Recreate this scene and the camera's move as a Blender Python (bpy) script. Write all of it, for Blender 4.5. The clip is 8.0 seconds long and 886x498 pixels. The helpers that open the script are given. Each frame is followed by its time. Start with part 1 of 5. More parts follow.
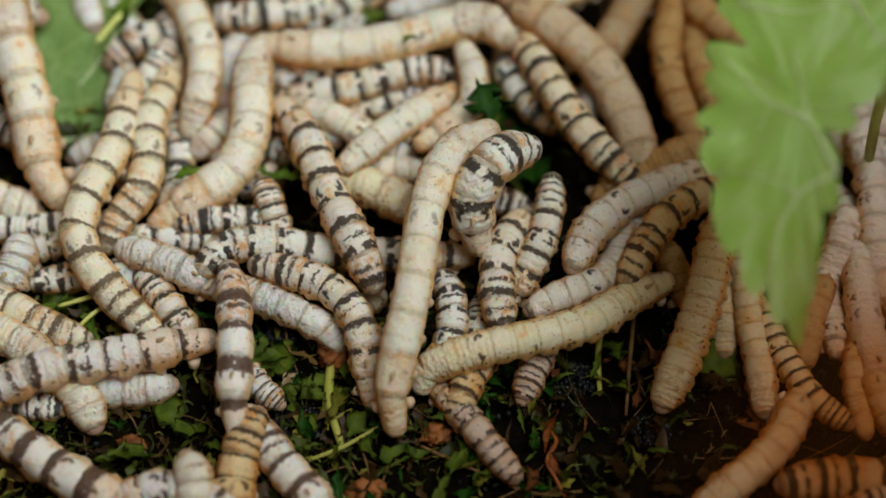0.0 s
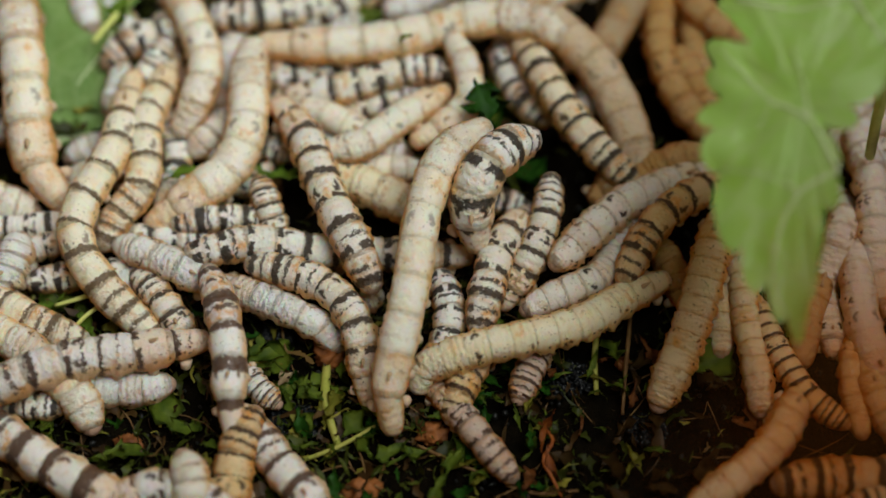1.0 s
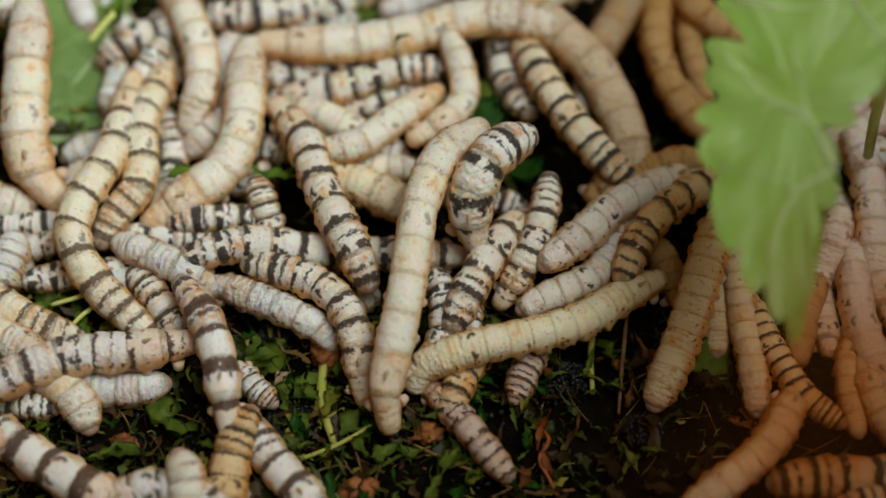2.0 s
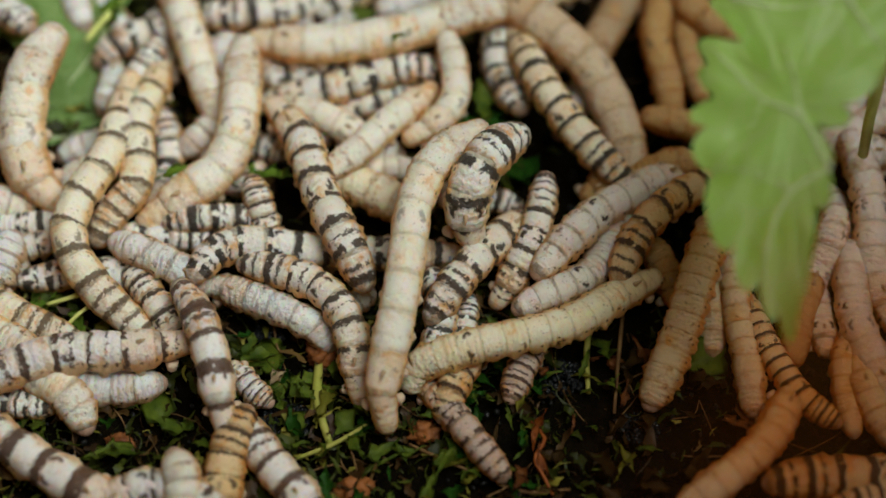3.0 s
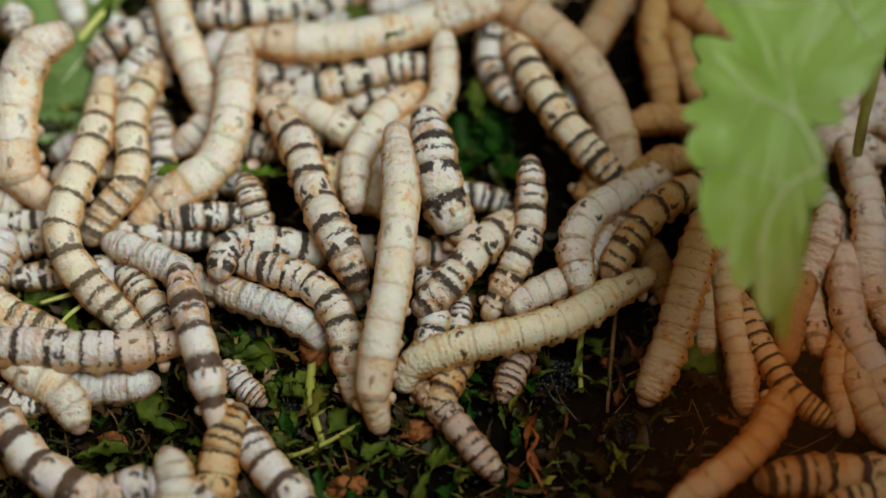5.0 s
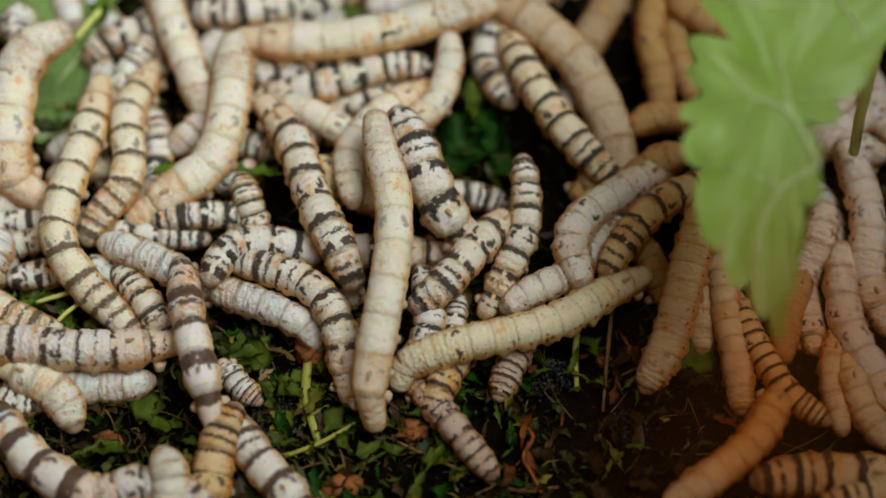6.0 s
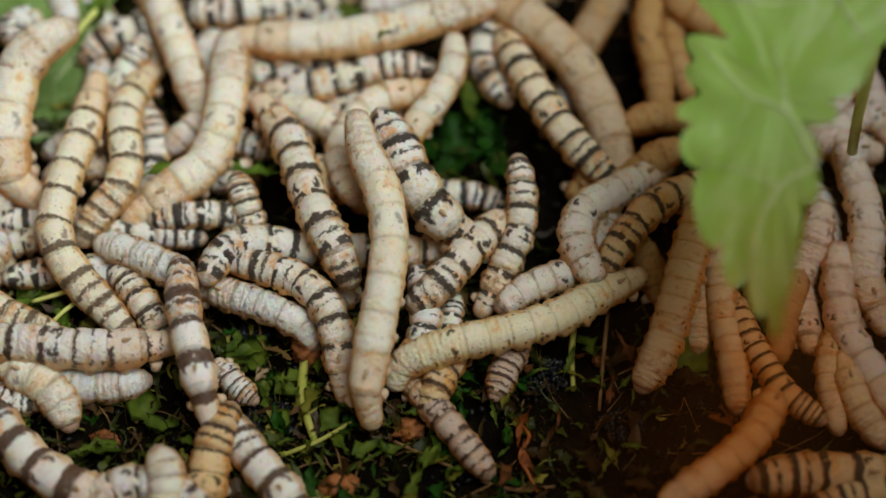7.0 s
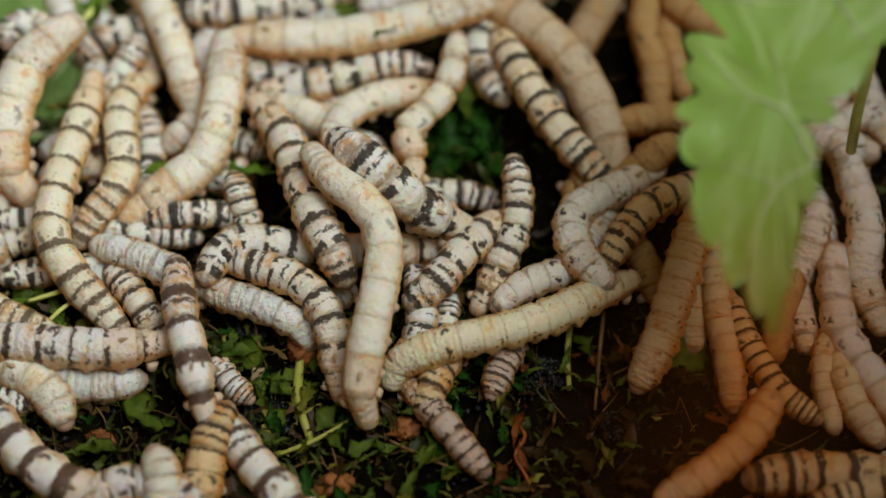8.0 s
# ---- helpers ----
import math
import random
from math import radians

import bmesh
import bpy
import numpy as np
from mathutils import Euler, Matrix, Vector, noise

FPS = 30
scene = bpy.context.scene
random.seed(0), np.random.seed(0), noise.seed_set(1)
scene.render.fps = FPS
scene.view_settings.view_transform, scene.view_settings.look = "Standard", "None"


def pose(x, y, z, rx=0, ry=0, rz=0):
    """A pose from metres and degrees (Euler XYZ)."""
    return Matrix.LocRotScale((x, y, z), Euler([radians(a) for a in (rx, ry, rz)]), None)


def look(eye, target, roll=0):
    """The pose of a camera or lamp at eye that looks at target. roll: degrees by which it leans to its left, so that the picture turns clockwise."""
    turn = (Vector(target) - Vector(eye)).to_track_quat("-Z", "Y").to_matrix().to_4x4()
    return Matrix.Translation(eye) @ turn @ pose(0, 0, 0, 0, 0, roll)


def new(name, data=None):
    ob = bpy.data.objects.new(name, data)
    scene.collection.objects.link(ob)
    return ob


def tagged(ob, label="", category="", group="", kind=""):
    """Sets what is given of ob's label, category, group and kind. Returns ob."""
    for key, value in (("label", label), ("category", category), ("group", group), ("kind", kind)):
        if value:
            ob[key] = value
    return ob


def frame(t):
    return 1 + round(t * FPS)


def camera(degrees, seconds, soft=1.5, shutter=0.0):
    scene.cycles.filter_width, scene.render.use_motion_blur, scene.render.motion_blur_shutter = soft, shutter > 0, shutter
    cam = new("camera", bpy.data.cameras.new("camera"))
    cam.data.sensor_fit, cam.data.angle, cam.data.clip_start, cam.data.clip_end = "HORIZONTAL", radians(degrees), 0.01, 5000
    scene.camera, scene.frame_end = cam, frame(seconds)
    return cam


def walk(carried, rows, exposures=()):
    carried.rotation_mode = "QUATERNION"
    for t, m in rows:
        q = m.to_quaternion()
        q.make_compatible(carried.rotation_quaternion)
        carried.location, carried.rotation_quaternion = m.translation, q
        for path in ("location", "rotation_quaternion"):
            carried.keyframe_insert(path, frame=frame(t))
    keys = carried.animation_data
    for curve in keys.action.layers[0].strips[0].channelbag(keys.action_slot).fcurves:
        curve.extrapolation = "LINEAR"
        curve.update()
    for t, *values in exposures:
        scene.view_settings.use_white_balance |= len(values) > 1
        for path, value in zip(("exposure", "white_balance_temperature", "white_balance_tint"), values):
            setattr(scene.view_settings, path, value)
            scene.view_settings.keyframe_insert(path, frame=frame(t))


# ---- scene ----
MM = 0.001
# ---- camera ----
cam = camera(26, 8.0, soft=1.6)
cam.data.dof.use_dof = True
cam.data.dof.focus_distance = 0.440
cam.data.dof.aperture_fstop = 4.0
walk(cam, [
    (0, look((0.00000, -0.23995, 0.39400), (0.00000, 0.00000, 0.01000))),
    (0.5, look((0.00040, -0.24003, 0.39395), (0.00040, -0.00008, 0.00995))),
    (1, look((0.00080, -0.24008, 0.39391), (0.00080, -0.00014, 0.00992))),
    (1.5, look((0.00120, -0.24015, 0.39387), (0.00120, -0.00020, 0.00987))),
    (3, look((0.00267, -0.24031, 0.39377), (0.00267, -0.00036, 0.00977))),
    (3.5, look((0.00307, -0.24038, 0.39373), (0.00307, -0.00043, 0.00973))),
    (4, look((0.00347, -0.24042, 0.39370), (0.00347, -0.00047, 0.00970))),
    (4.5, look((0.00387, -0.24047, 0.39367), (0.00387, -0.00052, 0.00967))),
    (6, look((0.00527, -0.24072, 0.39352), (0.00527, -0.00077, 0.00952))),
    (6.5, look((0.00573, -0.24078, 0.39347), (0.00573, -0.00084, 0.00948))),
    (7, look((0.00613, -0.24085, 0.39343), (0.00613, -0.00090, 0.00943))),
    (7.5, look((0.00667, -0.24092, 0.39339), (0.00667, -0.00097, 0.00939))),
    (8, look((0.00707, -0.24097, 0.39336), (0.00707, -0.00102, 0.00936))),
])

# ---- world and lights ----
world = bpy.data.worlds.new("world")
scene.world = world
world.use_nodes = True
wn = world.node_tree
# warm brown fill added from all sides, standing in for an unseen room
wn.nodes["Background"].inputs[0].default_value = (0.74, 0.37, 0.10, 1)
wn.nodes["Background"].inputs[1].default_value = 0.125
# unseen soft lamp added above the bed; narrow spread dims right and front
top_lamp = bpy.data.lights.new("soft_top_light", "AREA")
top_lamp.shape, top_lamp.size, top_lamp.size_y, top_lamp.energy = "RECTANGLE", 0.34, 0.34, 0.45
top_lamp.spread = radians(66)
top_lamp.color = (0.95, 1.0, 0.97)
new("soft_top_light", top_lamp).matrix_world = look((0.065, 0.015, 0.42), (-0.135, 0.095, 0.0))
scene.view_settings.exposure = 0.0

# ---- materials ----


def material(name, rough=0.5, sss=0.0):
    m = bpy.data.materials.new(name)
    m.use_nodes = True
    b = m.node_tree.nodes["Principled BSDF"]
    b.inputs["Roughness"].default_value = rough
    if sss:
        b.inputs["Subsurface Weight"].default_value = sss
        b.inputs["Subsurface Radius"].default_value = (1.0, 0.46, 0.20)
        b.inputs["Subsurface Scale"].default_value = 0.0017
    return m, m.node_tree, b


def node(nt, kind, **settings):
    n = nt.nodes.new(kind)
    for key, value in settings.items():
        setattr(n, key, value)
    return n


def calc(nt, op, a, b=0.0, c=0.0):
    n = node(nt, "ShaderNodeMath", operation=op)
    for i, v in enumerate((a, b, c)):
        if isinstance(v, (int, float)):
            n.inputs[i].default_value = v
        else:
            nt.links.new(v, n.inputs[i])
    return n.outputs[0]


def ramp(nt, v, lo, hi, to_lo=0.0, to_hi=1.0):
    n = node(nt, "ShaderNodeMapRange", interpolation_type="SMOOTHSTEP")
    nt.links.new(v, n.inputs[0])
    for i, x in enumerate((lo, hi, to_lo, to_hi)):
        n.inputs[i + 1].default_value = x
    return n.outputs[0]


def blend(nt, fac, a, b):
    n = node(nt, "ShaderNodeMix", data_type="RGBA")
    for i, v in ((0, fac), (6, a), (7, b)):
        if isinstance(v, (int, float)):
            n.inputs[i].default_value = v
        elif isinstance(v, tuple):
            n.inputs[i].default_value = (*v, 1)
        else:
            nt.links.new(v, n.inputs[i])
    return n.outputs[2]


def grain(nt, scale, detail=3.0, rough=0.55):
    """Noise in the object's own metres, shifted from object to object."""
    tc, info = node(nt, "ShaderNodeTexCoord"), node(nt, "ShaderNodeObjectInfo")
    add = node(nt, "ShaderNodeVectorMath", operation="ADD")
    nt.links.new(tc.outputs["Object"], add.inputs[0])
    nt.links.new(calc(nt, "MULTIPLY", info.outputs["Random"], 7.0), add.inputs[1])
    n = node(nt, "ShaderNodeTexNoise")
    n.inputs["Scale"].default_value = scale
    n.inputs["Detail"].default_value = detail
    n.inputs["Roughness"].default_value = rough
    nt.links.new(add.outputs[0], n.inputs["Vector"])
    return n.outputs["Fac"]


def bump(nt, bsdf, height, strength, distance):
    n = node(nt, "ShaderNodeBump")
    n.inputs["Strength"].default_value = strength
    n.inputs["Distance"].default_value = distance
    nt.links.new(height, n.inputs["Height"])
    nt.links.new(n.outputs[0], bsdf.inputs["Normal"])


def skin(name, base, shade, stripe=0.0, speck=0.0, crescent=0.0, stain_shade=0.5, ink=(0.020, 0.013, 0.010), wobble=0.42, relief=0.7, thorax=False):
    """Silkworm skin: u runs round the body with the back at 0.5, v along the segment with the front at 1."""
    m, nt, b = material(name, 0.44, 0.5)
    b.inputs["Specular IOR Level"].default_value = 0.35
    uv = node(nt, "ShaderNodeUVMap")
    sep = node(nt, "ShaderNodeSeparateXYZ")
    nt.links.new(uv.outputs[0], sep.inputs[0])
    u, v = sep.outputs[0], sep.outputs[1]
    info = node(nt, "ShaderNodeObjectInfo")
    rnd = info.outputs["Random"]
    wide, fine, blot, mott = grain(nt, 130, 2), grain(nt, 1100, 4, 0.65), grain(nt, 430, 3, 0.6), grain(nt, 700, 2, 0.5)
    side = calc(nt, "ABSOLUTE", calc(nt, "SUBTRACT", u, 0.5))
    dark = blend(nt, ramp(nt, fine, 0.52, 0.80), ink, tuple(c * 2.5 for c in ink))
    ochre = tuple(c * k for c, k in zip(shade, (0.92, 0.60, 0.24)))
    base, shade = tuple(c * 0.93 for c in base), tuple(c * 0.93 for c in shade)
    col = blend(nt, ramp(nt, wide, 0.42, 0.70, 0.0, 0.62), base, shade)
    # ochre stains in blotches; along the creases they also carry warm shade
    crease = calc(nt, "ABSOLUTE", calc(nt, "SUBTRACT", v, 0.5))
    near = calc(nt, "MULTIPLY", ramp(nt, crease, 0.28, 0.52), ramp(nt, mott, 0.40, 0.62))
    col = blend(nt, calc(nt, "MULTIPLY", near, stain_shade), col, ochre)
    col = blend(nt, calc(nt, "MULTIPLY", ramp(nt, blot, 0.56, 0.66), stain_shade * 0.55), col, ochre)
    # a few saturated orange smears
    smear = calc(nt, "MULTIPLY", ramp(nt, wide, *((0.50, 0.62) if thorax and stripe else (0.60, 0.72))), ramp(nt, blot, 0.42, 0.60))
    col = blend(nt, calc(nt, "MULTIPLY", smear, (0.7 if stripe else 0.3) if thorax else 0.35 + 0.6 * stain_shade), col, (0.72, 0.34, 0.07))
    col = blend(nt, calc(nt, "MULTIPLY", ramp(nt, mott, 0.56, 0.68), 0.45), col, tuple(min(c * 1.06, 0.86) for c in base))
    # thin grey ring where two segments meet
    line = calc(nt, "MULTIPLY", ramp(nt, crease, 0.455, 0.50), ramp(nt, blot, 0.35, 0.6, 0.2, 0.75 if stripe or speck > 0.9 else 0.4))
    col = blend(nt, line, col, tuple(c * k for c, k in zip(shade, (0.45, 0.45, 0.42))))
    # flecks of dirt
    col = blend(nt, calc(nt, "MULTIPLY", ramp(nt, fine, 0.61, 0.67), 0.35 + 0.5 * stain_shade), col, (0.13, 0.075, 0.04))
    # warm edge shade painted into the colour of the flanks
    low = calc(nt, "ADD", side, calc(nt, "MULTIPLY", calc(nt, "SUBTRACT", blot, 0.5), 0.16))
    col = blend(nt, ramp(nt, low, 0.115, 0.215, 0.0, min(0.55 + 0.55 * stain_shade, 0.95)), col, ochre)
    if stripe:
        wob = calc(nt, "ADD", v, calc(nt, "MULTIPLY", calc(nt, "SUBTRACT", blot, 0.5), wobble))
        wob = calc(nt, "ADD", wob, calc(nt, "MULTIPLY", calc(nt, "SUBTRACT", fine, 0.5), 0.30))
        lo = calc(nt, "SUBTRACT", 0.93 - stripe * 0.55, calc(nt, "MULTIPLY", rnd, stripe))
        band = calc(nt, "MULTIPLY", ramp(nt, calc(nt, "SUBTRACT", wob, lo), -0.03, 0.05), ramp(nt, wob, 0.96, 1.05, 1.0, 0.0))
        band = calc(nt, "MULTIPLY", band, ramp(nt, side, 0.20, 0.33, 1.0, 0.15))
        band = calc(nt, "MULTIPLY", band, ramp(nt, mott, 0.24, 0.36))
        # on some segments the band parts in the middle of the back
        if wobble > 0.25:
            parted = calc(nt, "GREATER_THAN", calc(nt, "FRACT", calc(nt, "MULTIPLY", rnd, 7.3)), 0.52)
            middle = ramp(nt, calc(nt, "ADD", side, calc(nt, "MULTIPLY", calc(nt, "SUBTRACT", mott, 0.5), 0.09)), 0.022, 0.040, 1.0, 0.0)
            band = calc(nt, "MULTIPLY", band, calc(nt, "SUBTRACT", 1.0, calc(nt, "MULTIPLY", parted, middle)))
        col = blend(nt, calc(nt, "MULTIPLY", band, 0.95), col, dark)
        # a second, broken band on some segments
        odd = 1.0 if thorax else 0.0 if wobble < 0.25 else calc(nt, "GREATER_THAN", calc(nt, "FRACT", calc(nt, "MULTIPLY", rnd, 13.0)), 0.76)
        mid = calc(nt, "ABSOLUTE", calc(nt, "SUBTRACT", wob, 0.42))
        two = calc(nt, "MULTIPLY", ramp(nt, mid, 0.03, 0.12 if thorax else 0.08, 1.0, 0.0), ramp(nt, mott, *((0.36, 0.46) if thorax else (0.44, 0.56))))
        two = calc(nt, "MULTIPLY", calc(nt, "MULTIPLY", two, odd), ramp(nt, side, 0.14, 0.24, 1.0, 0.0))
        col = blend(nt, calc(nt, "MULTIPLY", two, 0.9), col, dark)
    if speck:
        spots = calc(nt, "MULTIPLY", ramp(nt, blot, 0.68 - 0.06 * speck, 0.71 - 0.06 * speck), ramp(nt, side, 0.03, 0.16))
        col = blend(nt, calc(nt, "MULTIPLY", spots, 0.85), col, dark)
        # one dot low on each flank
        du = calc(nt, "MULTIPLY", calc(nt, "SUBTRACT", side, 0.19), 4.2)
        dv = calc(nt, "SUBTRACT", v, 0.45)
        dot = calc(nt, "ADD", calc(nt, "MULTIPLY", du, du), calc(nt, "MULTIPLY", dv, dv))
        col = blend(nt, ramp(nt, dot, 0.002, 0.006, 0.9 * min(speck + 0.3, 1), 0.0), col, dark)
    if crescent:
        du = calc(nt, "MULTIPLY", calc(nt, "SUBTRACT", calc(nt, "ADD", side, calc(nt, "MULTIPLY", calc(nt, "SUBTRACT", mott, 0.5), 0.06)), 0.085), 4.2)
        dv = calc(nt, "SUBTRACT", calc(nt, "ADD", v, calc(nt, "MULTIPLY", calc(nt, "SUBTRACT", blot, 0.5), 0.45)), 0.52)
        d = calc(nt, "SQRT", calc(nt, "ADD", calc(nt, "MULTIPLY", du, du), calc(nt, "MULTIPLY", dv, dv)))
        ring = calc(nt, "MULTIPLY", ramp(nt, d, 0.0, 0.09), ramp(nt, d, 0.16, 0.26, 1.0, 0.0))
        ring = calc(nt, "MULTIPLY", ring, ramp(nt, calc(nt, "ADD", du, calc(nt, "MULTIPLY", dv, 0.5)), -0.10, 0.04))
        col = blend(nt, calc(nt, "MULTIPLY", ring, crescent), col, dark)
    nt.links.new(col, b.inputs["Base Color"])
    # fine folds across the body
    folds = calc(nt, "SINE", calc(nt, "MULTIPLY", calc(nt, "ADD", v, calc(nt, "MULTIPLY", blot, 0.45)), 21.0))
    folds = calc(nt, "MULTIPLY", folds, ramp(nt, wide, 0.35, 0.65, 0.03, 0.26))
    bump(nt, b, calc(nt, "ADD", calc(nt, "ADD", fine, folds), calc(nt, "MULTIPLY", mott, 0.7)), relief, 0.0012)
    return m


INK, RUSTY = (0.022, 0.015, 0.010), (0.040, 0.018, 0.009)
# base, second tone, band width, dots, stains and flank shade, colour of the marks, strength of the crescents
SKINS = {
    "cream": ((0.90, 0.87, 0.76), (0.90, 0.79, 0.56), 0.0, 0.15, 0.36, RUSTY, 0.5),
    # ochre version of cream, with the right side's warm shade mixed in
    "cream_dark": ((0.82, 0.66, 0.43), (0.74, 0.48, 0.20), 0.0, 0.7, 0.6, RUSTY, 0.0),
    # brown, buff, tan and partly orange: shade at the right put into the skin
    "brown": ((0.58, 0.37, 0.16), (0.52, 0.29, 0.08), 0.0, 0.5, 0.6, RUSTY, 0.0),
    "cream_striped": ((0.89, 0.85, 0.70), (0.85, 0.74, 0.50), 0.125, 0.2, 0.35, (0.115, 0.075, 0.040), 0.7),
    "cream_dotted": ((0.88, 0.83, 0.63), (0.82, 0.70, 0.42), 0.0, 0.85, 0.40, RUSTY, 0.9),
    "pale": ((0.89, 0.90, 0.88), (0.87, 0.83, 0.76), 0.0, 1.1, 0.20, INK, 0.3),
    "spotted": ((0.90, 0.86, 0.80), (0.84, 0.73, 0.60), 0.0, 1.0, 0.38, INK, 0.95),
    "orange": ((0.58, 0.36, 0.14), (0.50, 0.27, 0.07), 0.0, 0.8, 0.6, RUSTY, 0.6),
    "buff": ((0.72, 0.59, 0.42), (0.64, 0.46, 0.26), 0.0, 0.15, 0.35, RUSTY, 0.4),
    "rosy": ((0.66, 0.52, 0.43), (0.58, 0.41, 0.30), 0.12, 0.4, 0.45, (0.060, 0.026, 0.016), 0.8),
    "pinkish": ((0.93, 0.84, 0.78), (0.90, 0.76, 0.64), 0.0, 0.7, 0.30, INK, 0.6),
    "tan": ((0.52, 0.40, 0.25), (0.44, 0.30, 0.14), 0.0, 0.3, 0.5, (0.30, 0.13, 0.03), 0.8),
    "striped": ((0.91, 0.91, 0.86), (0.88, 0.82, 0.66), 0.21, 0.5, 0.42, INK, 0.95),
    "striped_stained": ((0.90, 0.87, 0.79), (0.84, 0.72, 0.52), 0.15, 0.7, 0.55, (0.042, 0.026, 0.016), 0.95),
    "striped_red": ((0.90, 0.90, 0.87), (0.86, 0.80, 0.74), 0.26, 0.15, 0.28, (0.085, 0.042, 0.024), 0.9),
    "striped_thin": ((0.88, 0.86, 0.83), (0.86, 0.79, 0.72), 0.11, 0.3, 0.32, (0.060, 0.030, 0.018), 0.9),
    "striped_cream": ((0.86, 0.79, 0.62), (0.78, 0.65, 0.42), 0.17, 0.4, 0.5, INK, 0.9),
    # tan base holds the warm shade of the right and bottom
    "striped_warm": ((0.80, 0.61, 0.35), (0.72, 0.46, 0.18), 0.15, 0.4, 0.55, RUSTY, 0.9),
}
WORDS = {
    "cream": "plain cream silkworm with faint rings, crawling over others",
    "cream_dark": "freckled cream silkworm on leaf litter, warm shade put into its ochre colour",
    "cream_striped": "cream silkworm with thin brown rings on leaf litter",
    "brown": "silkworm beside the leaf, shade put into its brown colour",
    "cream_dotted": "cream yellow silkworm dotted with brown, lying across others",
    "pale": "pale white silkworm with scattered black dots among others",
    "spotted": "pinkish silkworm speckled with black dots among others",
    "orange": "freckled orange brown silkworm, its colour deepened for the shade",
    "buff": "silkworm with faint rings stretched behind others, colour dimmed to buff for shade",
    "rosy": "dull rosy silkworm with thin brown rings on leaf litter",
    "pinkish": "pinkish white silkworm with a few dark dots beside the leaf",
    "tan": "silkworm with dim rings behind others, shade put into its tan colour",
    "striped": "white silkworm with broad dark bands lying among others",
    "striped_stained": "yellowish silkworm with dark bands and ochre stains among others",
    "striped_red": "white silkworm with reddish brown bands lying among others",
    "striped_thin": "white silkworm with thin brown broken bands lying among others",
    "striped_cream": "cream silkworm with broad black bands lying among others",
    "striped_warm": "brown banded silkworm, warm shade put into its tan colour",
}
SKIN = {}
for k, (a, b_, st, sp, sn, ink, cres) in SKINS.items():
    face = tuple(0.45 * x + 0.55 * y for x, y in zip(a, (0.50, 0.30, 0.17)))
    wob, rel = (0.24, 0.30) if k == "striped_red" else (0.20, 0.40) if k in ("cream_striped", "striped_cream", "striped_warm") else (0.42, 0.42) if k[:5] == "cream" else (0.36, 0.95 if k == "pale" else 0.62)
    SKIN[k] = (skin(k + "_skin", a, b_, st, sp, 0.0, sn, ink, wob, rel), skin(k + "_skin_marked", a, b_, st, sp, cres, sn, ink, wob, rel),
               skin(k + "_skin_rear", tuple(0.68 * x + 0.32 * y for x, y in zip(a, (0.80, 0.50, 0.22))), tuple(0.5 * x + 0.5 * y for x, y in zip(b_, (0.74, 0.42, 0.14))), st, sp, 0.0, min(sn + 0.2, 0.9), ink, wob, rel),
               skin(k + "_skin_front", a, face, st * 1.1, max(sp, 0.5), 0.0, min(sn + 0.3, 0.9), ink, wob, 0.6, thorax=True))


def plain(name, a, b_, rough, scale, relief=0.3, sss=0.0, depth=0.0006):
    m, nt, bs = material(name, rough, sss)
    g, f = grain(nt, scale, 3), grain(nt, scale * 5, 3)
    col = blend(nt, ramp(nt, g, 0.3, 0.7), a, b_)
    col = blend(nt, calc(nt, "MULTIPLY", ramp(nt, f, 0.5, 0.75), 0.4), col, tuple(c * 0.6 for c in a))
    nt.links.new(col, bs.inputs["Base Color"])
    bs.inputs["Specular IOR Level"].default_value = 0.02 if rough > 0.9 else 0.25
    bump(nt, bs, f, relief, depth)
    return m


HEAD = plain("head_shell", (0.60, 0.42, 0.31), (0.36, 0.21, 0.14), 0.45, 500)
LEG = plain("leg_skin", (0.74, 0.60, 0.44), (0.66, 0.46, 0.30), 0.5, 400, sss=0.2)
HORN = plain("horn_skin", (0.62, 0.46, 0.28), (0.40, 0.26, 0.14), 0.5, 500)
WOOD = plain("board_wood", (0.30, 0.14, 0.05), (0.20, 0.085, 0.03), 0.6, 40)
# set darker than real dust, to deepen the shade in the gaps
BED = plain("near_black_bed", (0.005, 0.004, 0.0025), (0.011, 0.008, 0.004), 0.95, 260, 0.8, depth=0.002)
FRASS = plain("frass", (0.006, 0.007, 0.007), (0.016, 0.017, 0.016), 0.4, 600)
TAR = plain("fresh_frass", (0.006, 0.007, 0.008), (0.014, 0.016, 0.018), 0.22, 500)
PETIOLE = plain("petiole_skin", (0.74, 0.80, 0.26), (0.66, 0.72, 0.20), 0.5, 300)
STALK = plain("green_stalk", (0.34, 0.37, 0.06), (0.42, 0.40, 0.09), 0.5, 300)
STRAW = plain("dry_straw", (0.24, 0.14, 0.05), (0.14, 0.07, 0.025), 0.65, 300)
RUST = plain("dry_brown_leaf", (0.34, 0.12, 0.03), (0.13, 0.045, 0.015), 0.6, 260)


